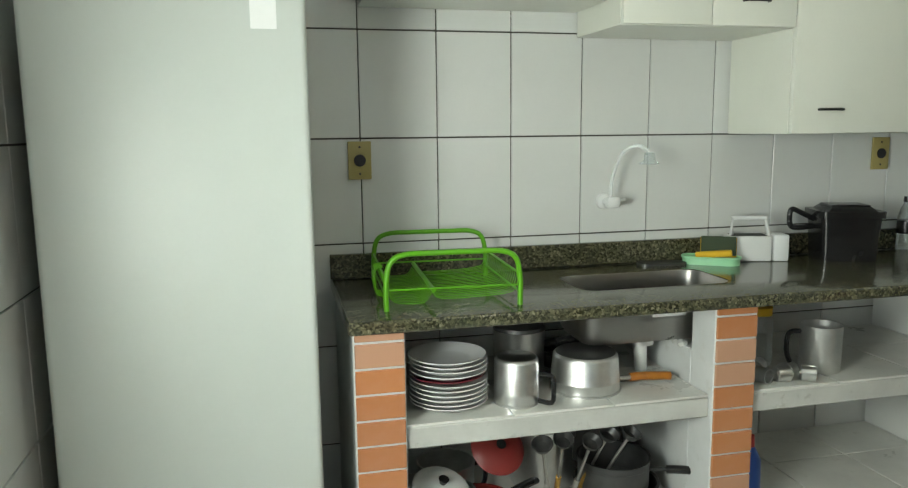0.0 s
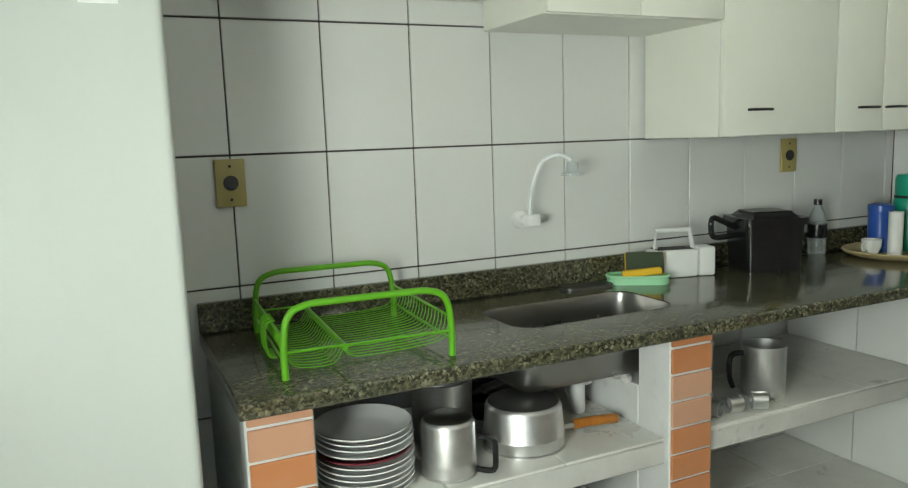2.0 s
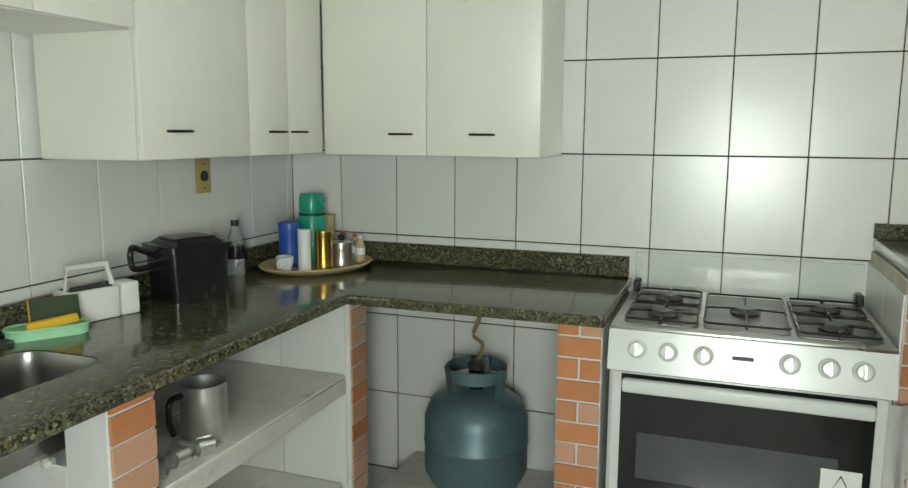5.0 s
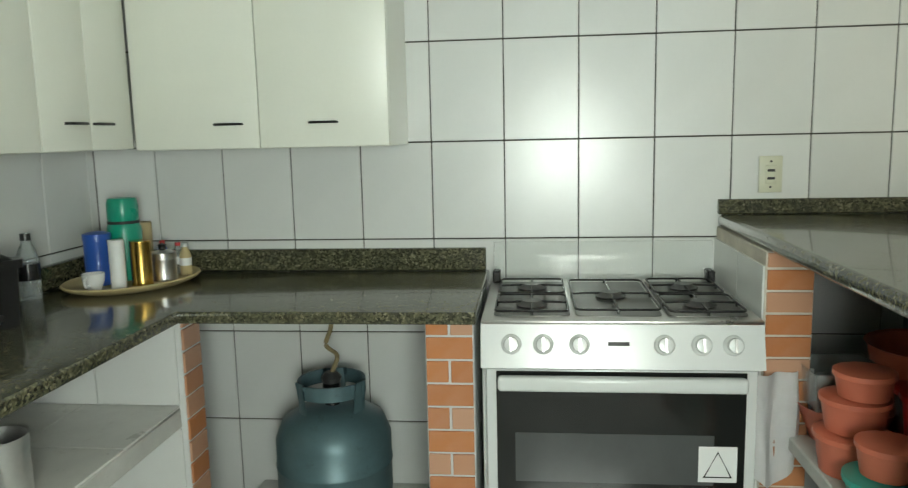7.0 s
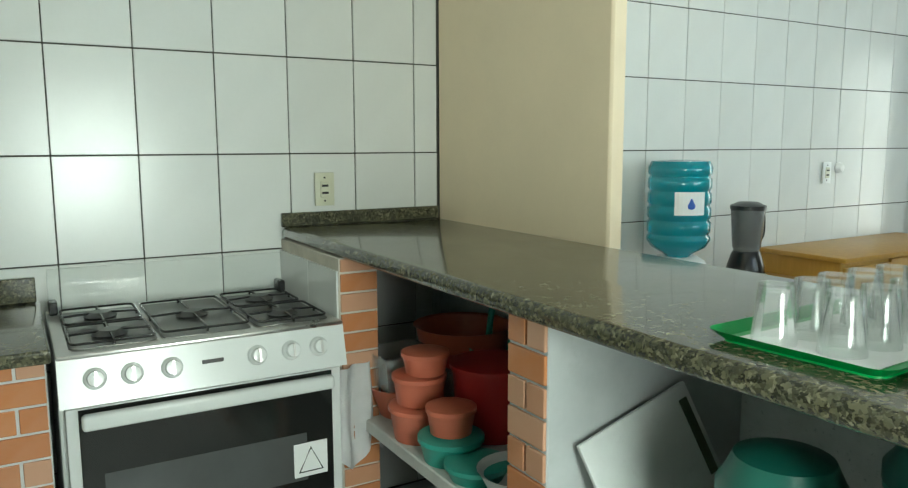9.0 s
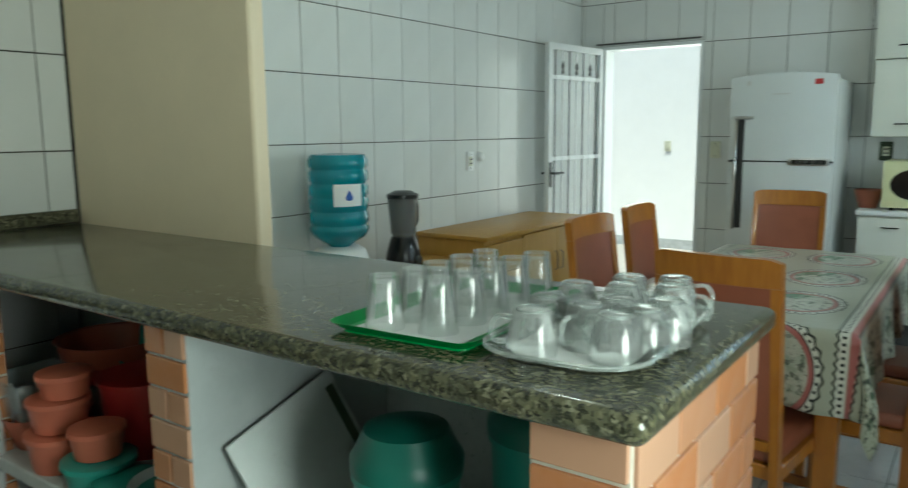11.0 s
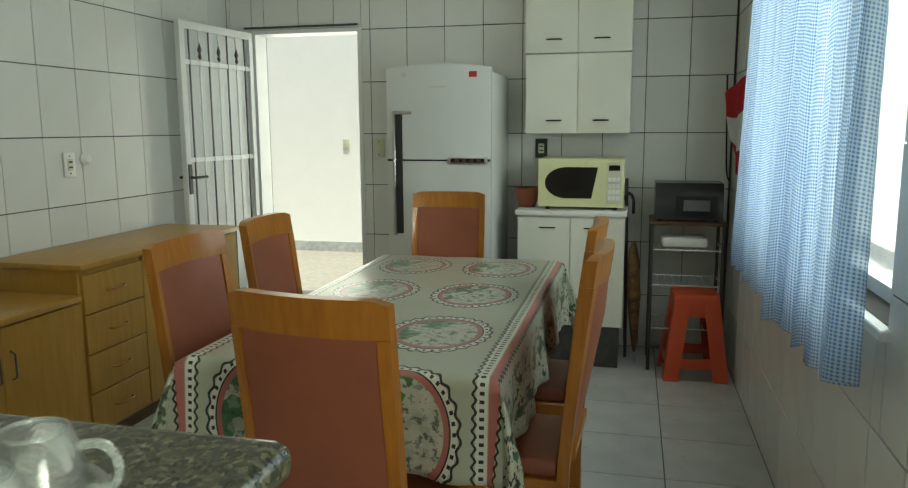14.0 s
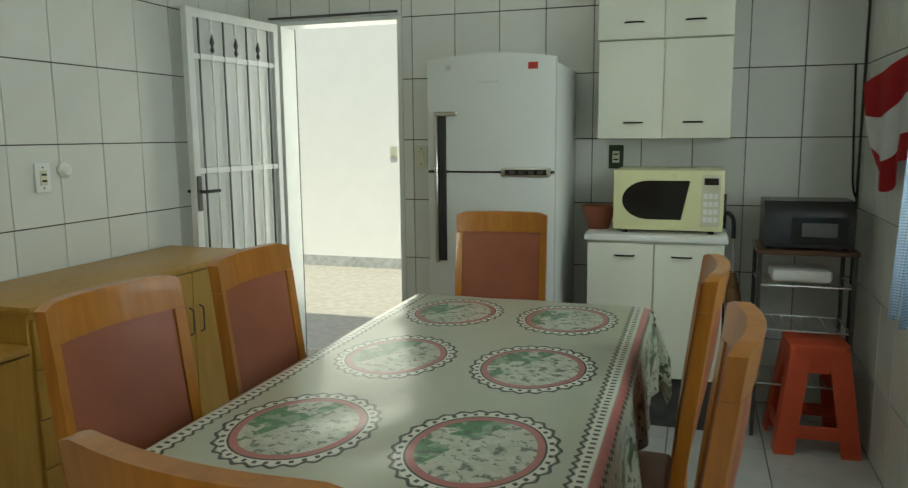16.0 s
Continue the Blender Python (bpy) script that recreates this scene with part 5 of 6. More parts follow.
# ---- dining room ----
TXC, TYC, TW, TL, TH = 0.545, -1.675, 0.82, 1.61, 0.795
tb = thing("dining_table", (TXC, TYC, 0), "rectangular wooden dining table under a printed cloth", "dining table")
part("tabletop", new_box(-TW / 2, TW / 2, -TL / 2, TL / 2, TH - 0.03, TH - 0.003, bevel=0.004), CHAIRWOOD, tb)
for x in (-TW / 2 + 0.07, TW / 2 - 0.07):
    for y in (-TL / 2 + 0.09, TL / 2 - 0.09):
        part("leg", new_box(x - 0.035, x + 0.035, y - 0.035, y + 0.035, 0, TH - 0.03, bevel=0.006), CHAIRWOOD, tb)
for y in (-TL / 2 + 0.09, TL / 2 - 0.09):
    part("apron", new_box(-TW / 2 + 0.1, TW / 2 - 0.1, y - 0.01, y + 0.01, TH - 0.12, TH - 0.03), CHAIRWOOD, tb)

# the cloth: a flat top and a skirt that falls in folds, deeper at the corners
bm = bmesh.new()
uvl = bm.loops.layers.uv.new("UVMap")
HX, HY, DROP = TW / 2 + 0.004, TL / 2 + 0.004, 0.26
nx, ny, nd = 44, 84, 10
us = [-HX - DROP + (2 * HX + 2 * DROP) * i / (nx + 2 * nd) for i in range(nx + 2 * nd + 1)]
vs_ = [-HY - DROP + (2 * HY + 2 * DROP) * i / (ny + 2 * nd) for i in range(ny + 2 * nd + 1)]


def drape(u, v):
    ox, oy = max(0, abs(u) - HX), max(0, abs(v) - HY)
    sx, sy = (1 if u > 0 else -1), (1 if v > 0 else -1)
    x, y, z = min(max(u, -HX), HX), min(max(v, -HY), HY), TH
    if ox and oy:
        dist = math.hypot(ox, oy)
        a = math.atan2(oy, ox)
        flare = 0.055 * math.sin(2 * a) * min(1, dist / 0.2)
        x += sx * (0.012 + flare + 0.02 * math.cos(6 * a) * dist / 0.3)
        y += sy * (0.012 + flare - 0.02 * math.cos(6 * a) * dist / 0.3)
        z -= dist * 0.97
    elif ox:
        k = ox / DROP
        x += sx * (0.010 * min(1, ox / 0.02) + k * (0.016 + 0.014 * math.sin(v * 17 + 1) + 0.008 * math.sin(v * 41)))
        z -= ox * 0.985
    elif oy:
        k = oy / DROP
        y += sy * (0.010 * min(1, oy / 0.02) + k * (0.016 + 0.014 * math.sin(u * 19 + 2) + 0.008 * math.sin(u * 37)))
        z -= oy * 0.985
    else:
        z += 0.0012 * math.sin(u * 23 + 3 * math.sin(v * 7)) + 0.001
    return x, y, z


gridv = [[bm.verts.new(drape(u, v)) for v in vs_] for u in us]
for i in range(len(us) - 1):
    for j in range(len(vs_) - 1):
        f = bm.faces.new((gridv[i][j], gridv[i + 1][j], gridv[i + 1][j + 1], gridv[i][j + 1]))
        for lp, (a, b) in zip(f.loops, ((i, j), (i + 1, j), (i + 1, j + 1), (i, j + 1))):
            lp[uvl].uv = (us[a], vs_[b])
me = bpy.data.meshes.new("tablecloth")
for f in bm.faces:
    f.smooth = True
bm.to_mesh(me)
bm.free()
me.materials.append(PRINT)
clo = new("tablecloth", me)
clo.matrix_basis = pose(TXC, TYC, 0)
sol = clo.modifiers.new("thick", "SOLIDIFY")
sol.thickness = 0.0015
tagged(clo, "cream plastic tablecloth printed with green and pink wreaths", "tablecloth")


def chair(m, label, W=0.375):
    """Its back stands at y = 0 and it looks along +y."""
    c = thing("dining_chair", m, label, "chair", "chairs round the table")
    HB = 1.053
    part("seat", new_box(-W / 2 + 0.01, W / 2 - 0.01, 0.03, 0.44, 0.43, 0.48, bevel=0.018, seg=3), VINYL, c, "reddish brown padded seat")
    part("seat_frame", new_box(-W / 2, W / 2, 0.02, 0.43, 0.385, 0.43, bevel=0.004), CHAIRWOOD, c)
    PW = 0.026

    def back_y(z):
        return 0.02 if z < 0.42 else 0.02 - 0.068 * ((z - 0.42) / (HB - 0.42)) ** 1.25

    def back_panel(x0_, x1_, z0_, z1_, off, thick, bow, round_=0.0):
        b_ = bmesh.new()
        nu, nz = 12, 8
        front, rear = [], []
        for i in range(nu + 1):
            x_ = x0_ + (x1_ - x0_) * i / nu
            dip = bow * (1 - (2 * x_ / W) ** 2)
            fr_, re_ = [], []
            for j in range(nz + 1):
                edge = max(0.0, 1 - min(i, nu - i) / 1.5)
                z_ = z0_ + (z1_ - round_ * edge * edge - z0_) * j / nz
                puff = 0.0 if off == 0 else 0.006 * math.sin(math.pi * i / nu) ** 0.5 * math.sin(math.pi * j / nz) ** 0.5
                y_ = back_y(z_) - dip * min(1, max(0, (z_ - 0.45) / 0.4))
                fr_.append(b_.verts.new((x_, y_ + thick / 2 + puff, z_)))
                re_.append(b_.verts.new((x_, y_ - thick / 2 - puff, z_)))
            front.append(fr_)
            rear.append(re_)
        for i in range(nu):
            for j in range(nz):
                b_.faces.new((front[i][j], front[i + 1][j], front[i + 1][j + 1], front[i][j + 1]))
                b_.faces.new((rear[i][j], rear[i][j + 1], rear[i + 1][j + 1], rear[i + 1][j]))
            b_.faces.new((front[i][0], rear[i][0], rear[i + 1][0], front[i + 1][0]))
            b_.faces.new((front[i][nz], front[i + 1][nz], rear[i + 1][nz], rear[i][nz]))
        for j in range(nz):
            b_.faces.new((front[0][j], front[0][j + 1], rear[0][j + 1], rear[0][j]))
            b_.faces.new((front[nu][j], rear[nu][j], rear[nu][j + 1], front[nu][j + 1]))
        return b_

    for x in (-W / 2, W / 2 - PW):
        part("back_post", back_panel(x, x + PW, 0.0, HB - 0.083, 0, 0.032, 0.03), CHAIRWOOD, c)
    for x in (-W / 2, W / 2 - 0.035):
        part("leg", new_box(x, x + 0.035, 0.39, 0.425, 0.0, 0.385, bevel=0.004), CHAIRWOOD, c)
    part("top_rail", back_panel(-W / 2, W / 2, HB - 0.082, HB, 0, 0.030, 0.03, 0.012), CHAIRWOOD, c, "curved honey wood top rail")
    part("back_pad", back_panel(-W / 2 + PW + 0.001, W / 2 - PW - 0.001, 0.516, HB - 0.083, 1, 0.022, 0.03), VINYL, c, "padded reddish brown back")
    for z in (0.16, 0.22):
        part("stretcher", new_box(-W / 2 + 0.035, W / 2 - 0.035, 0.012, 0.03, z, z + 0.03) if z > 0.2 else new_box(-W / 2 + 0.005, -W / 2 + 0.025, 0.036, 0.39, z, z + 0.03), CHAIRWOOD, c)
    part("lower_rail", new_box(-W / 2 + 0.027, W / 2 - 0.027, -0.012, 0.012, 0.485, 0.514), CHAIRWOOD, c)
    return c


LC = "honey wood chair with brown padded back "
chair(pose(0.457, -0.615, 0, 0, 0, 173), LC + "beside the bar", 0.372)
chair(pose(1.125, -1.235, 0, 0, 0, 88), LC + "beside the sideboard")
chair(pose(1.125, -1.76, 0, 0, 0, 92), LC + "beside the sideboard")
chair(pose(0.75, -2.90, 0, 0, 0, 4), LC + "before the refrigerator")
chair(pose(-0.035, -1.30, 0, 0, 0, -92), LC + "on the window side")
chair(pose(0.0, -1.88, 0, 0, 0, -90), LC + "on the window side")

# sideboard: a low part with doors and a taller part with drawers and doors
sb = thing("sideboard", (2.055, -1.81, 0), "oak laminate sideboard with drawers, doors and a lower wing", "sideboard")
SBH, SBD = 0.825, XE - 0.012 - 2.055
part("carcass", new_box(0.018, SBD, -1.27, 0, 0.06, SBH - 0.025, bevel=0.003), SIDEWOOD, sb)
part("top", new_box(-0.015, SBD, -1.29, 0.015, SBH - 0.025, SBH, bevel=0.005, seg=2), SIDEWOOD, sb)
part("low_carcass", new_box(0.018, SBD, 0.002, 0.85, 0.06, 0.675, bevel=0.003), SIDEWOOD, sb)
part("low_top", new_box(-0.015, SBD, 0.016, 0.87, 0.675, 0.70, bevel=0.005, seg=2), SIDEWOOD, sb)
for i in range(4):
    d_ = part("drawer", new_box(0, 0.017, -0.40, -0.012, 0.08 + i * 0.175, 0.25 + i * 0.175, bevel=0.003), SIDEWOOD, sb)
    part("handle", tube(bmesh.new(), curve([(0, -0.26, 0.165 + i * 0.175), (-0.022, -0.25, 0.165 + i * 0.175), (-0.022, -0.16, 0.165 + i * 0.175), (0, -0.15, 0.165 + i * 0.175)], 3), 0.0045, 6), CHAIRWOOD, d_, "thin honey coloured bow handle")
for a, b, hy in ((-0.83, -0.405, -0.80), (-1.265, -0.835, -0.87)):
    d_ = part("door", new_box(0, 0.017, a, b, 0.08, SBH - 0.035, bevel=0.003), SIDEWOOD, sb)
    part("handle", tube(bmesh.new(), [(-0.0, hy, 0.52), (-0.02, hy, 0.53), (-0.02, hy, 0.63), (0, hy, 0.64)], 0.004, 6), DARKALU, d_, "upright bar handle")
for a, b, hy in ((0.01, 0.425, 0.39), (0.43, 0.845, 0.46)):
    d_ = part("door", new_box(0, 0.017, a, b, 0.08, 0.665, bevel=0.003), SIDEWOOD, sb)
    part("handle", tube(bmesh.new(), [(-0.0, hy, 0.46), (-0.02, hy, 0.47), (-0.02, hy, 0.56), (0, hy, 0.57)], 0.004, 6), DARKALU, d_, "upright bar handle")
part("plinth", new_box(0.03, SBD, -1.26, 0.84, 0, 0.06), DARKWOOD, sb)

# blender on the low wing
bl = thing("blender", pose(2.27, -1.36, 0.70) @ Matrix.Diagonal((1.12, 1.12, 1.12, 1)), "black blender with a smoky jug on the sideboard", "blender")
part("base", lathe(bmesh.new(), [(0, 0), (0.085, 0), (0.088, 0.02), (0.075, 0.09), (0.06, 0.14), (0.055, 0.15), (0, 0.15)], 24), BLACK, bl)
part("jug", lathe(bmesh.new(), [(0.05, 0.15), (0.058, 0.17), (0.07, 0.33), (0.066, 0.33), (0.054, 0.17), (0, 0.165)], 24), SMOKE, bl, "smoky clear jug")
part("lid", lathe(bmesh.new(), [(0, 0.36), (0.04, 0.36), (0.06, 0.35), (0.073, 0.345), (0.073, 0.328), (0, 0.328)], 24), BLACK, bl)
part("handle", tube(bmesh.new(), curve([(0, -0.066, 0.31), (0, -0.10, 0.30), (0, -0.10, 0.21), (0, -0.06, 0.19)], 4), 0.009, 8), BLACK, bl)
part("dial", lathe(bmesh.new(), [(0, 0), (0.02, 0), (0.018, 0.012), (0, 0.013)], 14), DARKALU, bl, "", pose(-0.083, 0, 0.05, 0, -80))

# water cooler beside the wall stub
wc = thing("water_dispenser", (2.30, -0.93, 0), "white water dispenser with a big blue bottle on top", "water dispenser")
part("stand", new_box(-0.15, 0.15, -0.15, 0.15, 0.0, 0.62, bevel=0.01), WHITEPL, wc)
part("cabinet", lathe(bmesh.new(), [(0, 0.62), (0.14, 0.62), (0.15, 0.66), (0.14, 0.80), (0.12, 0.855), (0.09, 0.875), (0, 0.875)], 28), WHITEPL, wc)
part("tap", tube(bmesh.new(), curve([(-0.14, 0.0, 0.75), (-0.18, 0.0, 0.75), (-0.185, 0, 0.72)], 3), 0.011, 8), WHITEPL, wc)
prof = [(0.05, 0.87), (0.06, 0.885), (0.12, 0.92), (0.138, 0.95)]
for k in range(5):
    z = 0.965 + 0.064 * k
    prof += [(0.138, z), (0.131, z + 0.010), (0.131, z + 0.016), (0.138, z + 0.026)]
prof += [(0.138, 1.275), (0.125, 1.30), (0.05, 1.305), (0, 1.305)]
part("bottle", lathe(bmesh.new(), prof, 36), WATERBLUE, wc, "translucent teal blue water bottle")
bm = bmesh.new()
for i in range(8):
    a0, a1 = radians(125 + i * 7), radians(132 + i * 7)
    bm.faces.new([bm.verts.new((0.1395 * math.cos(a), 0.1395 * math.sin(a), z)) for a, z in ((a0, 1.07), (a1, 1.07), (a1, 1.17), (a0, 1.17))])
part("label", bm, WHITEPL, wc, "white label with a blue drop emblem")
bm = lathe(bmesh.new(), [(0, 0), (0.014, 0.004), (0.018, 0.016), (0.006, 0.04), (0, 0.05)], 12, squash=0.1)
part("emblem", bm, BLUE, wc, "", pose(-0.1265, 0.061, 1.095, 0, 0, 64))

# refrigerator by the door
f2 = thing("refrigerator", (0.90, -3.30, 0), "white two-door refrigerator with a curved top and dark side grip", "refrigerator")
FW = 0.30
part("body", new_box(-FW, FW, -0.60, -0.05, 0.04, 1.69, bevel=0.01, seg=2), ENAMEL, f2)


def curved_door(z0, z1, crown):
    b_ = bmesh.new()
    n_ = 14
    rs = []
    for i in range(n_ + 1):
        u = -1 + 2 * i / n_
        x = u * FW
        y = 0.03 * (1 - u * u)
        zt = z1 - crown * u * u
        rs.append([b_.verts.new(p) for p in ((x, -0.045, z0), (x, y, z0), (x, y, zt), (x, -0.045, zt))])
    for a, b in zip(rs, rs[1:]):
        for k in range(4):
            b_.faces.new((a[k], a[(k + 1) % 4], b[(k + 1) % 4], b[k]))
    b_.faces.new(rs[0])
    b_.faces.new(rs[-1])
    return b_


part("lower_door", curved_door(0.06, 1.195, 0), ENAMEL, f2)
part("upper_door", curved_door(1.205, 1.73, 0.022), ENAMEL, f2)
part("door_gap", new_box(-FW + 0.006, FW - 0.006, -0.045, 0.018, 1.194, 1.206), DARK, f2)
bm = new_box(0.205, 0.245, 0.006, 0.022, 0.78, 1.46, bevel=0.004)
part("grip_recess", bm, DARK, f2, "long dark recessed grip")
part("grip_edge", new_box(0.245, 0.262, 0.002, 0.03, 0.77, 1.47, bevel=0.004), STEEL, f2, "grey grip edge")
part("grip_top", new_box(0.15, 0.262, 0.012, 0.034, 1.455, 1.475, bevel=0.006), STEEL, f2)
part("control_panel", new_box(-0.285, -0.06, 0.004, 0.036, 1.178, 1.222, bevel=0.008, seg=2), STEEL, f2, "silver control strip with a dark display")
part("display", new_box(-0.27, -0.08, 0.034, 0.038, 1.188, 1.212), DARKGLASS, f2)
for x in (-0.24, -0.20, -0.155, -0.115):
    part("button", new_box(x - 0.012, x + 0.012, 0.037, 0.040, 1.192, 1.208), DARKALU, f2)
part("emblem", new_box(-0.05, 0.05, 0.026, 0.0315, 1.60, 1.608), STEEL, f2)
part("sticker", new_box(-0.225, -0.175, 0.012, 0.019, 1.655, 1.685), RED, f2, "small red sticker")
part("sticker", new_box(0.18, 0.20, 0.012, 0.021, 1.66, 1.685), STEEL, f2)
for x in (-0.24, 0.24):
    part("foot", lathe(bmesh.new(), [(0, 0), (0.02, 0), (0.016, 0.045), (0, 0.045)], 12), DARK, f2, "", pose(x, -0.1, 0))

# cabinets on the south wall
wall_cabinet("wall_cabinet", pose(0.455, -3.63, 1.344, 0, 0, 180), 0.60, 0.30, 0.455, 2, "white laminate wall cabinet with two doors above the microwave", (0.55, 0.45), "south wall cabinets")
wall_cabinet("wall_cabinet", pose(0.46, -3.625, 1.802, 0, 0, 180), 0.605, 0.305, 0.50, 2, "white laminate top cabinet with two doors", (0.55, 0.45), "south wall cabinets")
bc = thing("base_cabinet", pose(0.465, -3.41, 0, 0, 0, 180), "white laminate base cabinet with two doors and a pale top", "base cabinet")
part("body", new_box(0, 0.60, 0.019, 0.52, 0.25, 0.885, bevel=0.002), LAMINATE, bc)
part("top", new_box(-0.012, 0.612, -0.015, 0.52, 0.887, 0.915, bevel=0.004, seg=2), WHITEPL, bc, "pale grey laminate top")
# near-black material on the kickboard paints in the shade below the doors
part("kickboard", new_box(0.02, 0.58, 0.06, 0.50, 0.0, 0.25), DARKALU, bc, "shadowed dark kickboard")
for i in range(2):
    d_ = part("door", new_box(i * 0.30 + 0.002, i * 0.30 + 0.298, 0, 0.017, 0.255, 0.875, bevel=0.002), LAMINATE, bc)
    handle_bar(d_, pose(i * 0.30 + (0.17 if i == 0 else 0.12), 0, 0.82))

mw = thing("microwave_oven", pose(0.355, -3.46, 0.915, 0, 0, 180), "pale yellow microwave oven with an oval dark window on the cabinet", "microwave oven")
part("body", new_box(0, 0.48, 0.012, 0.36, 0.018, 0.29, bevel=0.006, seg=2), MICRO, mw)
part("front", new_box(0, 0.48, -0.006, 0.012, 0.018, 0.29, bevel=0.006, seg=2), MICRO, mw)
bm = bmesh.new()
out = []
for k in range(24):
    a = math.pi / 2 + math.pi * k / 23
    out.append((0.16 + 0.12 * math.cos(a), 0.155 + 0.088 * math.sin(a)))
out += [(0.30, 0.067), (0.335, 0.243)]
f_ = bm.faces.new([bm.verts.new((x, -0.0075, z)) for x, z in out])
r = bmesh.ops.extrude_face_region(bm, geom=[f_])
bmesh.ops.translate(bm, verts=[v for v in r["geom"] if isinstance(v, bmesh.types.BMVert)], vec=(0, 0.004, 0))
part("window", bm, DARKGLASS, mw, "dark half-oval window")
part("keypad", new_box(0.385, 0.465, -0.0085, -0.005, 0.04, 0.27, bevel=0.001), IVORY, mw)
part("display", new_box(0.395, 0.455, -0.0105, -0.008, 0.225, 0.255), DARKGLASS, mw)
for i in range(3):
    for j in range(4):
        part("key", new_box(0.393 + i * 0.022, 0.411 + i * 0.022, -0.0105, -0.008, 0.06 + j * 0.035, 0.082 + j * 0.035), WHITEPL, mw)
for x in (0.05, 0.43):
    for y in (0.05, 0.31):
        part("foot", lathe(bmesh.new(), [(0, 0), (0.014, 0), (0.012, 0.02), (0, 0.02)], 10), BLACK, mw, "", pose(x, y, 0))
bk = thing("basket", pose(0.44, -3.62, 0.915), "dark red woven basket behind the microwave", "basket")
part("bowl", lathe(bmesh.new(), [(0, 0), (0.05, 0), (0.085, 0.11), (0.08, 0.11), (0.047, 0.006), (0, 0.006)], 20), VINYL, bk)

# rack with a small oven, stool, umbrella
rk = thing("metal_rack", (-0.475, -3.62, 0), "small dark metal shelf rack with a wooden top", "rack")
for x in (-0.19, 0.19):
    for y in (-0.15, 0.14):
        part("post", tube(bmesh.new(), [(x, y, 0), (x, y, 0.84)], 0.010, 8), DARKALU, rk)
for z in (0.25, 0.50, 0.70):
    bm = bmesh.new()
    tube(bm, [(-0.19, -0.15, z), (0.19, -0.15, z), (0.19, 0.14, z), (-0.19, 0.14, z)], 0.005, 6, True)
    ws = part("wire_shelf", bm, STEEL, rk)
    for k in range(1, 9):
        part("wire", tube(bmesh.new(), [(-0.19 + 0.042 * k, -0.15, z), (-0.19 + 0.042 * k, 0.14, z)], 0.0025, 5), STEEL, ws)
part("top_board", new_box(-0.205, 0.205, -0.165, 0.16, 0.84, 0.862, bevel=0.004), DARKWOOD, rk, "dark wooden top board")
single("folded_cloth", new_box(-0.12, 0.13, -0.09, 0.09, 0, 0.06, bevel=0.02, seg=2), WHITECLOTH, (-0.47, -3.62, 0.706), "pale folded cloth on the rack", "cloth")
ov = thing("toaster_oven", (-0.475, -3.60, 0.862), "small dark toaster oven on the rack", "toaster oven")
bm = prism(bmesh.new(), [(-0.13, 0.0), (0.13, 0.0), (0.13, 0.15), (0.09, 0.20), (-0.13, 0.20)], -0.18, 0.18)
part("body", bm, BLACK, ov, "", Matrix(((0, 0, 1, 0), (1, 0, 0, 0), (0, 1, 0, 0.01), (0, 0, 0, 1))))
part("glass_door", new_box(-0.15, 0.07, 0.13, 0.136, 0.03, 0.145, bevel=0.003), DARKGLASS, ov)
# lighter grey patch paints the reflection on the dark oven door
part("sheen_patch", new_box(-0.11, 0.03, 0.136, 0.138, 0.06, 0.12), surf("grey_glass_sheen", (0.12, 0.12, 0.12), 0.12), ov)
for x in (-0.15, 0.15):
    part("foot", new_box(x - 0.012, x + 0.012, -0.1, 0.1, 0, 0.012), BLACK, ov)

sl = thing("plastic_stool", pose(-0.525, -3.475, 0, 0, 0, 4) @ Matrix.Diagonal((0.93, 0.93, 0.915, 1)), "orange red moulded plastic stool by the rack", "stool")
part("seat", prism(bmesh.new(), rounded(0.26, 0.26, 0.035), 0.485, 0.52, 0.008), ORANGE, sl)
for k in range(4):
    bm = bmesh.new()
    t_, b_ = 0.125, 0.185
    top = [(-t_, t_), (-t_ + 0.09, t_), (-t_ + 0.09, t_ - 0.018), (-t_ + 0.018, t_ - 0.018), (-t_ + 0.018, t_ - 0.09), (-t_, t_ - 0.09)]
    bot = [(-b_, b_), (-b_ + 0.085, b_), (-b_ + 0.085, b_ - 0.014), (-b_ + 0.014, b_ - 0.014), (-b_ + 0.014, b_ - 0.085), (-b_, b_ - 0.085)]
    A = [bm.verts.new((x, y, 0.49)) for x, y in top]
    B = [bm.verts.new((x, y, 0.0)) for x, y in bot]
    for i in range(6):
        j = (i + 1) % 6
        bm.faces.new((A[i], A[j], B[j], B[i]))
    bm.faces.new(A)
    bm.faces.new(list(reversed(B)))
    part("leg", bm, ORANGE, sl, "", pose(0, 0, 0, 0, 0, 90 * k))
    part("apron", new_box(-0.10, 0.10, -0.129, -0.118, 0.385, 0.487), ORANGE, sl, "", pose(0, 0, 0, 0, 0, 90 * k))
    part("stretcher", new_box(-0.15, 0.15, -0.168, -0.155, 0.075, 0.14, bevel=0.004), ORANGE, sl, "", pose(0, 0, 0, 0, 0, 90 * k))

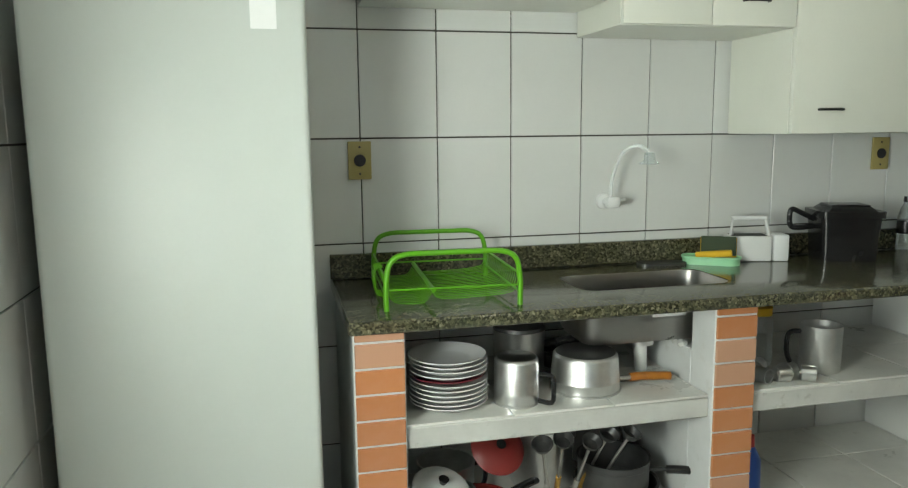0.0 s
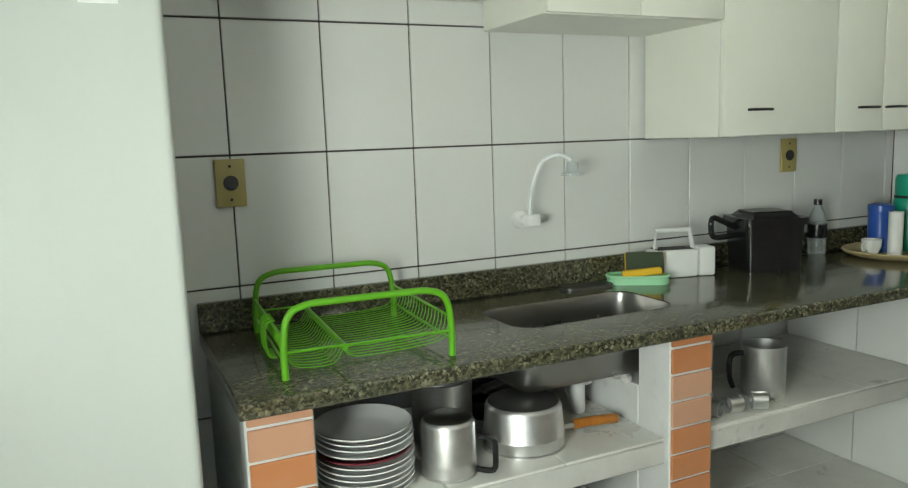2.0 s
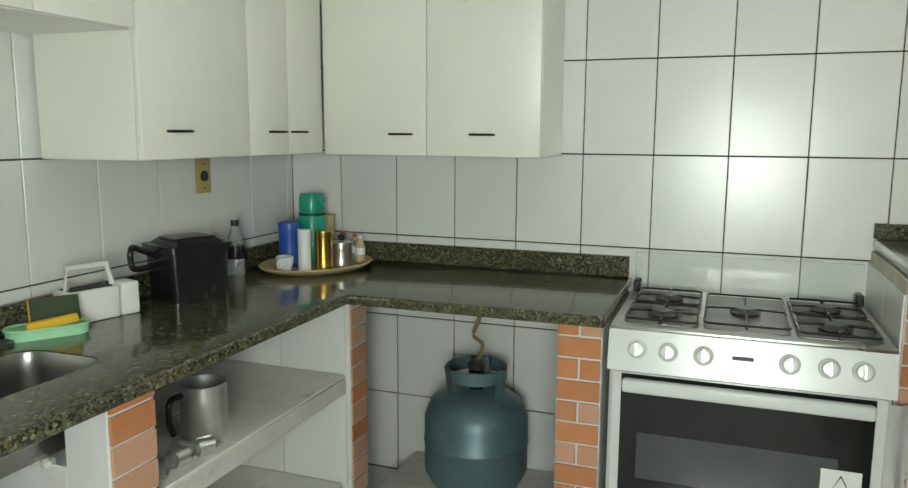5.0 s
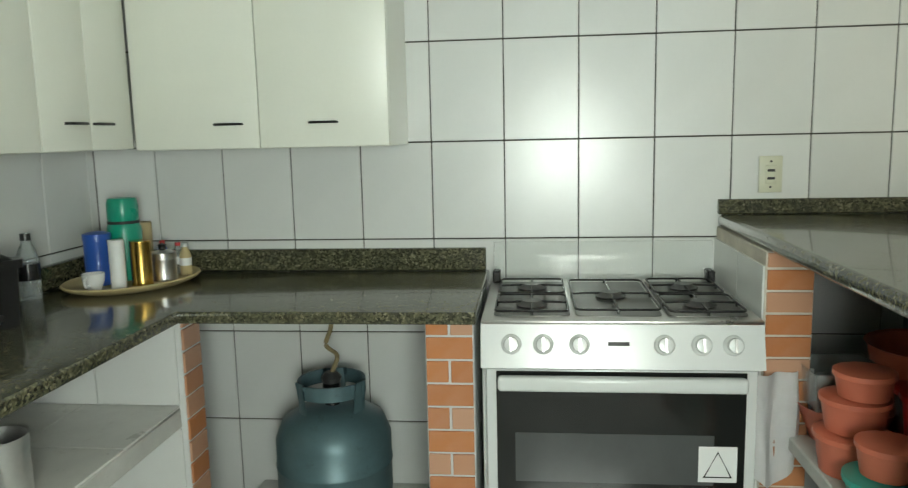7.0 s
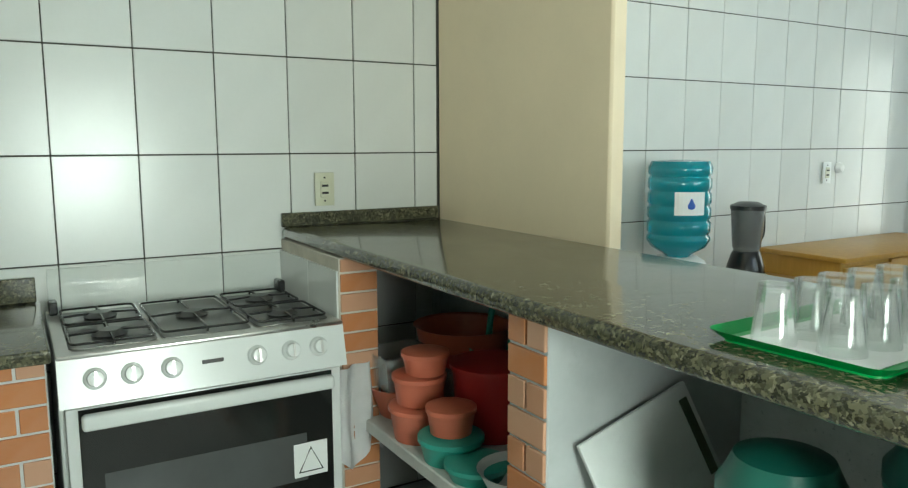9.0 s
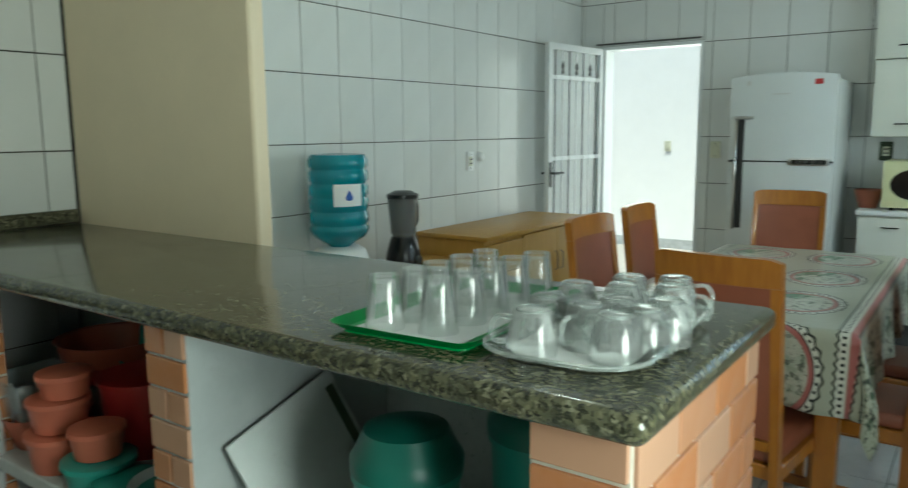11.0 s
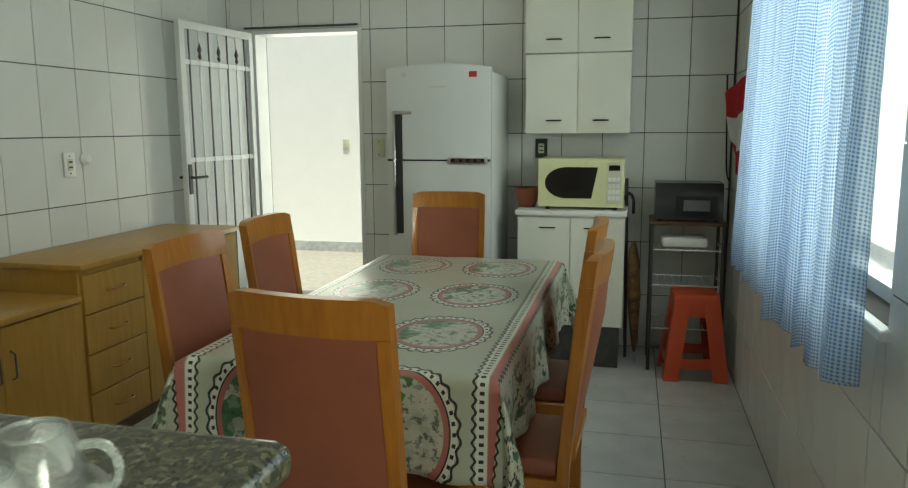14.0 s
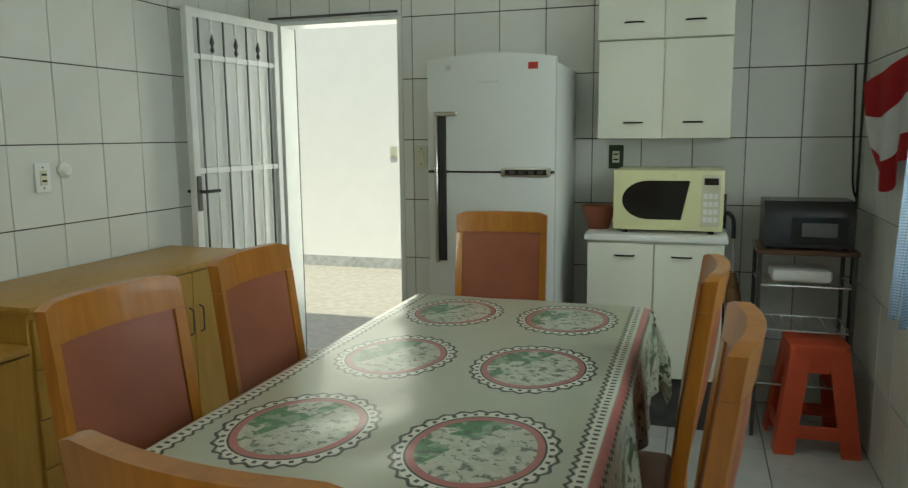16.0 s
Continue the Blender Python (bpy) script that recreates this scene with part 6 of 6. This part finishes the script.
um = thing("umbrella", pose(-0.21, -3.62, 0.0, 3, 2, 0), "closed umbrella with orange and yellow panels leaning by the cabinet", "umbrella")
part("canopy", lathe(bmesh.new(), [(0.008, 0.06), (0.018, 0.12), (0.04, 0.40), (0.034, 0.62), (0.012, 0.72), (0.008, 0.72)], 10), surf("multicolour_umbrella", (0.20, 0.10, 0.04), 0.7, vary=0.9, scale=14, wear=(0.5, 0.28, 0.03)), um)
part("shaft", tube(bmesh.new(), [(0, 0, 0), (0, 0, 0.90)], 0.005, 6), STEEL, um)
part("handle", tube(bmesh.new(), curve([(0, 0, 0.88), (0, 0, 0.97), (0.03, 0, 1.0), (0.05, 0, 0.96)], 4), 0.010, 8), BLACK, um)
br = thing("walking_stick", pose(-0.155, -3.70, 0.0, 3, 1, 0), "dark broom handle leaning against the wall", "broom")
part("stick", tube(bmesh.new(), [(0, 0, 0.0), (0, 0, 1.08)], 0.010, 8), DARKALU, br)

# ---- window and curtain ----
wf = thing("window_1", (XWD - 0.11, (WIN[0] + WIN[1]) / 2, WIN[2]), "white framed sliding window with daylight behind", "window")
wf["kind"] = "structure"
hw, hh = (WIN[1] - WIN[0]) / 2, WIN[3] - WIN[2]
bm = bmesh.new()
box(bm, -0.03, 0.03, -hw, -hw + 0.04, 0, hh)
box(bm, -0.03, 0.03, hw - 0.04, hw, 0, hh)
box(bm, -0.03, 0.03, -hw + 0.04, hw - 0.04, 0, 0.04)
box(bm, -0.03, 0.03, -hw + 0.04, hw - 0.04, hh - 0.04, hh)
box(bm, -0.02, 0.02, -0.02, 0.02, 0.04, hh - 0.04)
part("window_frame", bm, METALWHITE, wf)
for y0, y1 in ((-hw + 0.04, -0.02), (0.02, hw - 0.04)):
    p_ = part("pane", new_box(-0.003, 0.003, y0, y1, 0.04, hh - 0.04), CLEAR, wf)
    p_.visible_shadow = False
part("window_sill", new_box(-0.08, 0.135, -hw - 0.03, hw + 0.03, -0.028, -0.002, bevel=0.004), METALWHITE, wf)

bm = bmesh.new()
uvl = bm.loops.layers.uv.new("UVMap")
CY0, CY1, NZ, NY = -2.42, -0.86, 26, 220
grid = []
for i in range(NY + 1):
    s_ = i / NY
    col_ = []
    for j in range(NZ + 1):
        t_ = j / NZ
        zb = 0.785 + 0.012 * math.sin(s_ * 23) + 0.010 * math.sin(s_ * 71) + 0.06 * max(0, s_ - 0.93) / 0.07
        z = 2.24 + (zb - 2.24) * t_
        amp = (0.016 + 0.026 * t_) * (0.75 + 0.35 * math.sin(s_ * 13 + 1))
        ph = s_ * 2 * math.pi * 13 + 1.5 * math.sin(s_ * 9) + 0.5 * math.sin(t_ * 3 + s_ * 5)
        y = CY0 + (CY1 - CY0) * s_ + 0.020 * math.cos(ph) * t_ - 0.15 * t_ * (1 - s_) ** 2 - 0.05 * t_ * s_
        x = XWD + 0.11 + amp * (math.sin(ph) + 0.25 * math.sin(2 * ph + 1)) + 0.010 * math.sin(s_ * 40) * t_
        col_.append(bm.verts.new((x, y, z)))
    grid.append(col_)
for i in range(NY):
    for j in range(NZ):
        f_ = bm.faces.new((grid[i][j], grid[i + 1][j], grid[i + 1][j + 1], grid[i][j + 1]))
        f_.smooth = True
        for lp, (a, b) in zip(f_.loops, ((i, j), (i + 1, j), (i + 1, j + 1), (i, j + 1))):
            lp[uvl].uv = (a / NY * 3.0, b / NZ * 1.58)
me = bpy.data.meshes.new("curtain")
bm.to_mesh(me)
bm.free()
me.materials.append(GINGHAM)
cu = tagged(new("curtain", me), "thin blue and white gingham curtain drawn across the window", "curtain")
single("curtain_rod", tube(bmesh.new(), [(0, CY0 - 0.08, 0), (0, CY1 + 0.08, 0)], 0.010, 10), METALWHITE, (XWD + 0.115, 0, 2.245), "white curtain rod above the window", "curtain rod")

structure("backdrop", new_box(-2.62, -2.6, -5.5, 3.5, -0.5, 3.6), emit("hazy_daylight", (0.93, 0.97, 1.0), 2.2), "bright hazy daylight outside the windows")

# red and white cloth hanging on the wall, with a cord
fl = thing("hanging_towel", pose(XWD, -3.12, 1.12), "red and white banded cloth hanging on a wall hook", "towel")


def cloth_band(name, a, b, material):
    """A slanting band of the cloth between the shares a and b of its drop."""
    bm_ = bmesh.new()
    g_ = 16
    gr = []
    for i in range(g_ + 1):
        s1 = i / g_
        col1 = []
        for j in range(g_ + 1):
            t1 = a + (b - a) * j / g_
            top, low = 0.43 + 0.10 * s1, 0.10 - 0.10 * math.sin(math.pi * min(1, s1 * 1.25)) + 0.05 * s1
            wide = 1 - 0.35 * t1
            x1 = 0.125 - 0.09 * s1 * wide - 0.055 * t1 + 0.013 * math.sin(s1 * 13 + t1 * 4) * (0.3 + t1)
            y1 = -0.20 + 0.05 * t1 + 0.36 * s1 * wide + 0.012 * math.cos(s1 * 11 + t1 * 3)
            col1.append(bm_.verts.new((x1, y1, top + (low - top) * t1)))
        gr.append(col1)
    for i in range(g_):
        for j in range(g_):
            bm_.faces.new((gr[i][j], gr[i + 1][j], gr[i + 1][j + 1], gr[i][j + 1]))
    bmesh.ops.solidify(bm_, geom=bm_.faces[:], thickness=0.003)
    return part(name, bm_, material, fl)


cloth_band("red_band", 0.0, 0.36, REDCLOTH)
cloth_band("white_band", 0.36, 0.74, WHITECLOTH)
cloth_band("red_hem", 0.74, 1.0, REDCLOTH)
part("hook", tube(bmesh.new(), [(-0.002, 0.14, 0.55), (0.04, 0.14, 0.53), (0.045, 0.14, 0.56)], 0.005, 6), DARKALU, fl)
single("power_cord", tube(bmesh.new(), curve([(XWD + 0.05, YS + 0.012, 1.68), (XWD + 0.04, YS + 0.012, 1.4), (XWD + 0.03, YS + 0.012, 1.15), (XWD - 0.0 + 0.02, YS + 0.012, 1.08), (XWD + 0.01, YS + 0.02, 1.06)]), 0.005, 6), BLACK, Matrix.Identity(4), "dark cord hanging in the wall corner", "cord")

# ---- back door: steel leaf with bars and frosted panes, standing open ----
df = thing("door_frame", (0, 0, 0), "white painted steel door frame", "door frame")
df["kind"] = "structure"
part("jamb", new_box(DOOR[0] - 0.002, DOOR[0] + 0.025, YS - 0.15, YS + 0.006, 0, DOOR[3]), METALWHITE, df)
part("jamb", new_box(DOOR[1] - 0.025, DOOR[1] + 0.002, YS - 0.15, YS + 0.006, 0, DOOR[3]), METALWHITE, df)
part("lintel", new_box(DOOR[0] + 0.025, DOOR[1] - 0.025, YS - 0.15, YS + 0.006, DOOR[3] - 0.025, DOOR[3]), METALWHITE, df)
part("transom_bar", new_box(DOOR[0] + 0.02, DOOR[1] + 0.05, YS + 0.004, YS + 0.016, DOOR[3] + 0.012, DOOR[3] + 0.024), DARKALU, df)
ang = math.degrees(math.atan2(0.73, 0.075))
dl = thing("door_1", pose(DOOR[1] + 0.005, YS + 0.02, 0.012, 0, 0, ang), "white steel door leaf with vertical bars and frosted glass, standing open", "door")
dl["kind"] = "structure"
LW, LH = 0.735, 2.0
bm = bmesh.new()
box(bm, 0, 0.04, -0.017, 0.017, 0, LH)
box(bm, LW - 0.045, LW, -0.017, 0.017, 0, LH)
box(bm, 0.04, LW - 0.045, -0.017, 0.017, LH - 0.045, LH)
box(bm, 0.04, LW - 0.045, -0.017, 0.017, 0, 0.12)
part("leaf_frame", bm, METALWHITE, dl)
for z in (1.17, 1.75):
    part("cross_bar", new_box(0.04, LW - 0.045, -0.012, 0.012, z, z + 0.028), METALWHITE, dl)
for k in range(7):
    x = 0.04 + (LW - 0.085) * (k + 0.5) / 7
    part("bar", tube(bmesh.new(), [(x, 0.008, 0.12), (x, 0.008, LH - 0.045)], 0.006, 6), METALWHITE if k % 2 else DARKALU, dl)
for k in (1, 3, 5):
    x = 0.04 + (LW - 0.085) * (k + 0.5) / 7
    part("finial", lathe(bmesh.new(), [(0, 0), (0.012, 0.02), (0.006, 0.04), (0.014, 0.06), (0, 0.11)], 8), DARKALU, dl, "dark spear finial", pose(x, 0.012, 1.78))
part("pane", new_box(0.04, LW - 0.045, -0.008, -0.003, 0.12, LH - 0.045), FROST, dl, "ribbed frosted glass")
hd = part("door_handle", new_box(LW - 0.04, LW - 0.008, 0.017, 0.026, 0.98, 1.16, bevel=0.003), DARKALU, dl, "dark lever handle plate")
part("lever", tube(bmesh.new(), [(LW - 0.024, 0.02, 1.08), (LW - 0.024, 0.06, 1.08), (LW - 0.13, 0.06, 1.08)], 0.009, 8), BLACK, hd)
part("lever", tube(bmesh.new(), [(LW - 0.024, -0.02, 1.08), (LW - 0.024, -0.05, 1.08), (LW - 0.10, -0.05, 1.08)], 0.009, 8), BLACK, hd)

# kitchen window that lights the worktops
kw = thing("window_2", (XWK - 0.11, (KWIN[0] + KWIN[1]) / 2, KWIN[2]), "white framed kitchen window", "window")
kw["kind"] = "structure"
hw, hh = (KWIN[1] - KWIN[0]) / 2, KWIN[3] - KWIN[2]
bm = bmesh.new()
box(bm, -0.03, 0.03, -hw, -hw + 0.04, 0, hh)
box(bm, -0.03, 0.03, hw - 0.04, hw, 0, hh)
box(bm, -0.03, 0.03, -hw + 0.04, hw - 0.04, 0, 0.04)
box(bm, -0.03, 0.03, -hw + 0.04, hw - 0.04, hh - 0.04, hh)
part("window_frame", bm, METALWHITE, kw)

lampf = thing("ceiling_light", (1.2, -0.9, TOP), "small round ceiling light with a white glass globe", "ceiling light")
part("canopy", lathe(bmesh.new(), [(0, 0), (0.06, 0), (0.055, -0.03), (0, -0.03)], 20), WHITEPL, lampf)

# ---- tiles and bricks ----
tile_wall(wall_north, "y", YN, -1, XWK, XE, 0.0)
tile_wall(wall_east, "x", XE, -1, YS, -0.004, -2.462)
tile_wall(wall_east, "x", XE, -1, 0.168, YN, 0.268)
tile_wall(wall_south, "y", YS, 1, XWD, XE, 1.52, [(DOOR[0], DOOR[1], 0, DOOR[3])])
tile_wall(wall_west, "x", XWD, 1, YS, 0.1, -3.94 + 0.1, [WIN])
tile_wall(wall_west_k, "x", XWK, 1, 0.1, YN, 2.9, [KWIN])
brick_face(pier_1, "y", 2.435, -1, -0.097, 0.037, 0.0, UND, bh=0.069, first=0.027)
brick_face(pier_2, "y", 2.435, -1, 0.925, 1.06, 0.0, UND, bh=0.069, first=0.027)
brick_face(pier_3, "y", 2.435, -1, 1.975, 2.09, 0.0, UND, bh=0.068, first=0.035)
brick_face(pier_4, "x", 1.945, -1, 1.585, 1.72, 0.0, UND, "half", bh=0.067, first=0.041)
brick_face(bar_e, "x", 2.0, -1, 0.685, 0.81, 0.0, BU, bh=0.061, first=0.045)
brick_face(bar_m, "y", 0.765, 1, 1.05, 1.18, 0.0, BU, "half")
brick_face(bar_w, "y", 0.765, 1, 0.168, 0.31, 0.0, BU, "whole")
brick_face(bar_w, "x", 0.168, -1, 0.19, 0.765, 0.0, BU, "lap", 0.17, 0.085)
fl_ = bpy.data.objects["floor"]
FT = 0.41
cache = {}
for i in range(9):
    for j in range(18):
        x0, y0 = -0.33 + (i - 2) * FT, -3.94 + 0.2 + (j - 1) * FT
        a, b = max(XWK, x0), min(XE, x0 + FT)
        c, d = max(YS, y0), min(YN, y0 + FT)
        if b - a < 0.02 or d - c < 0.02:
            continue
        key = (round(b - a, 3), round(d - c, 3))
        if key not in cache:
            cache[key] = mesh_of("floor_tile", new_box(-(b - a) / 2 + 0.002, (b - a) / 2 - 0.002, -(d - c) / 2 + 0.002, (d - c) / 2 - 0.002, -0.008, 0, bevel=0.001), FLOORTILE, 0)
        o = new("floor_tile", cache[key])
        o.parent = fl_
        o.matrix_basis = pose((a + b) / 2, (c + d) / 2, 0)
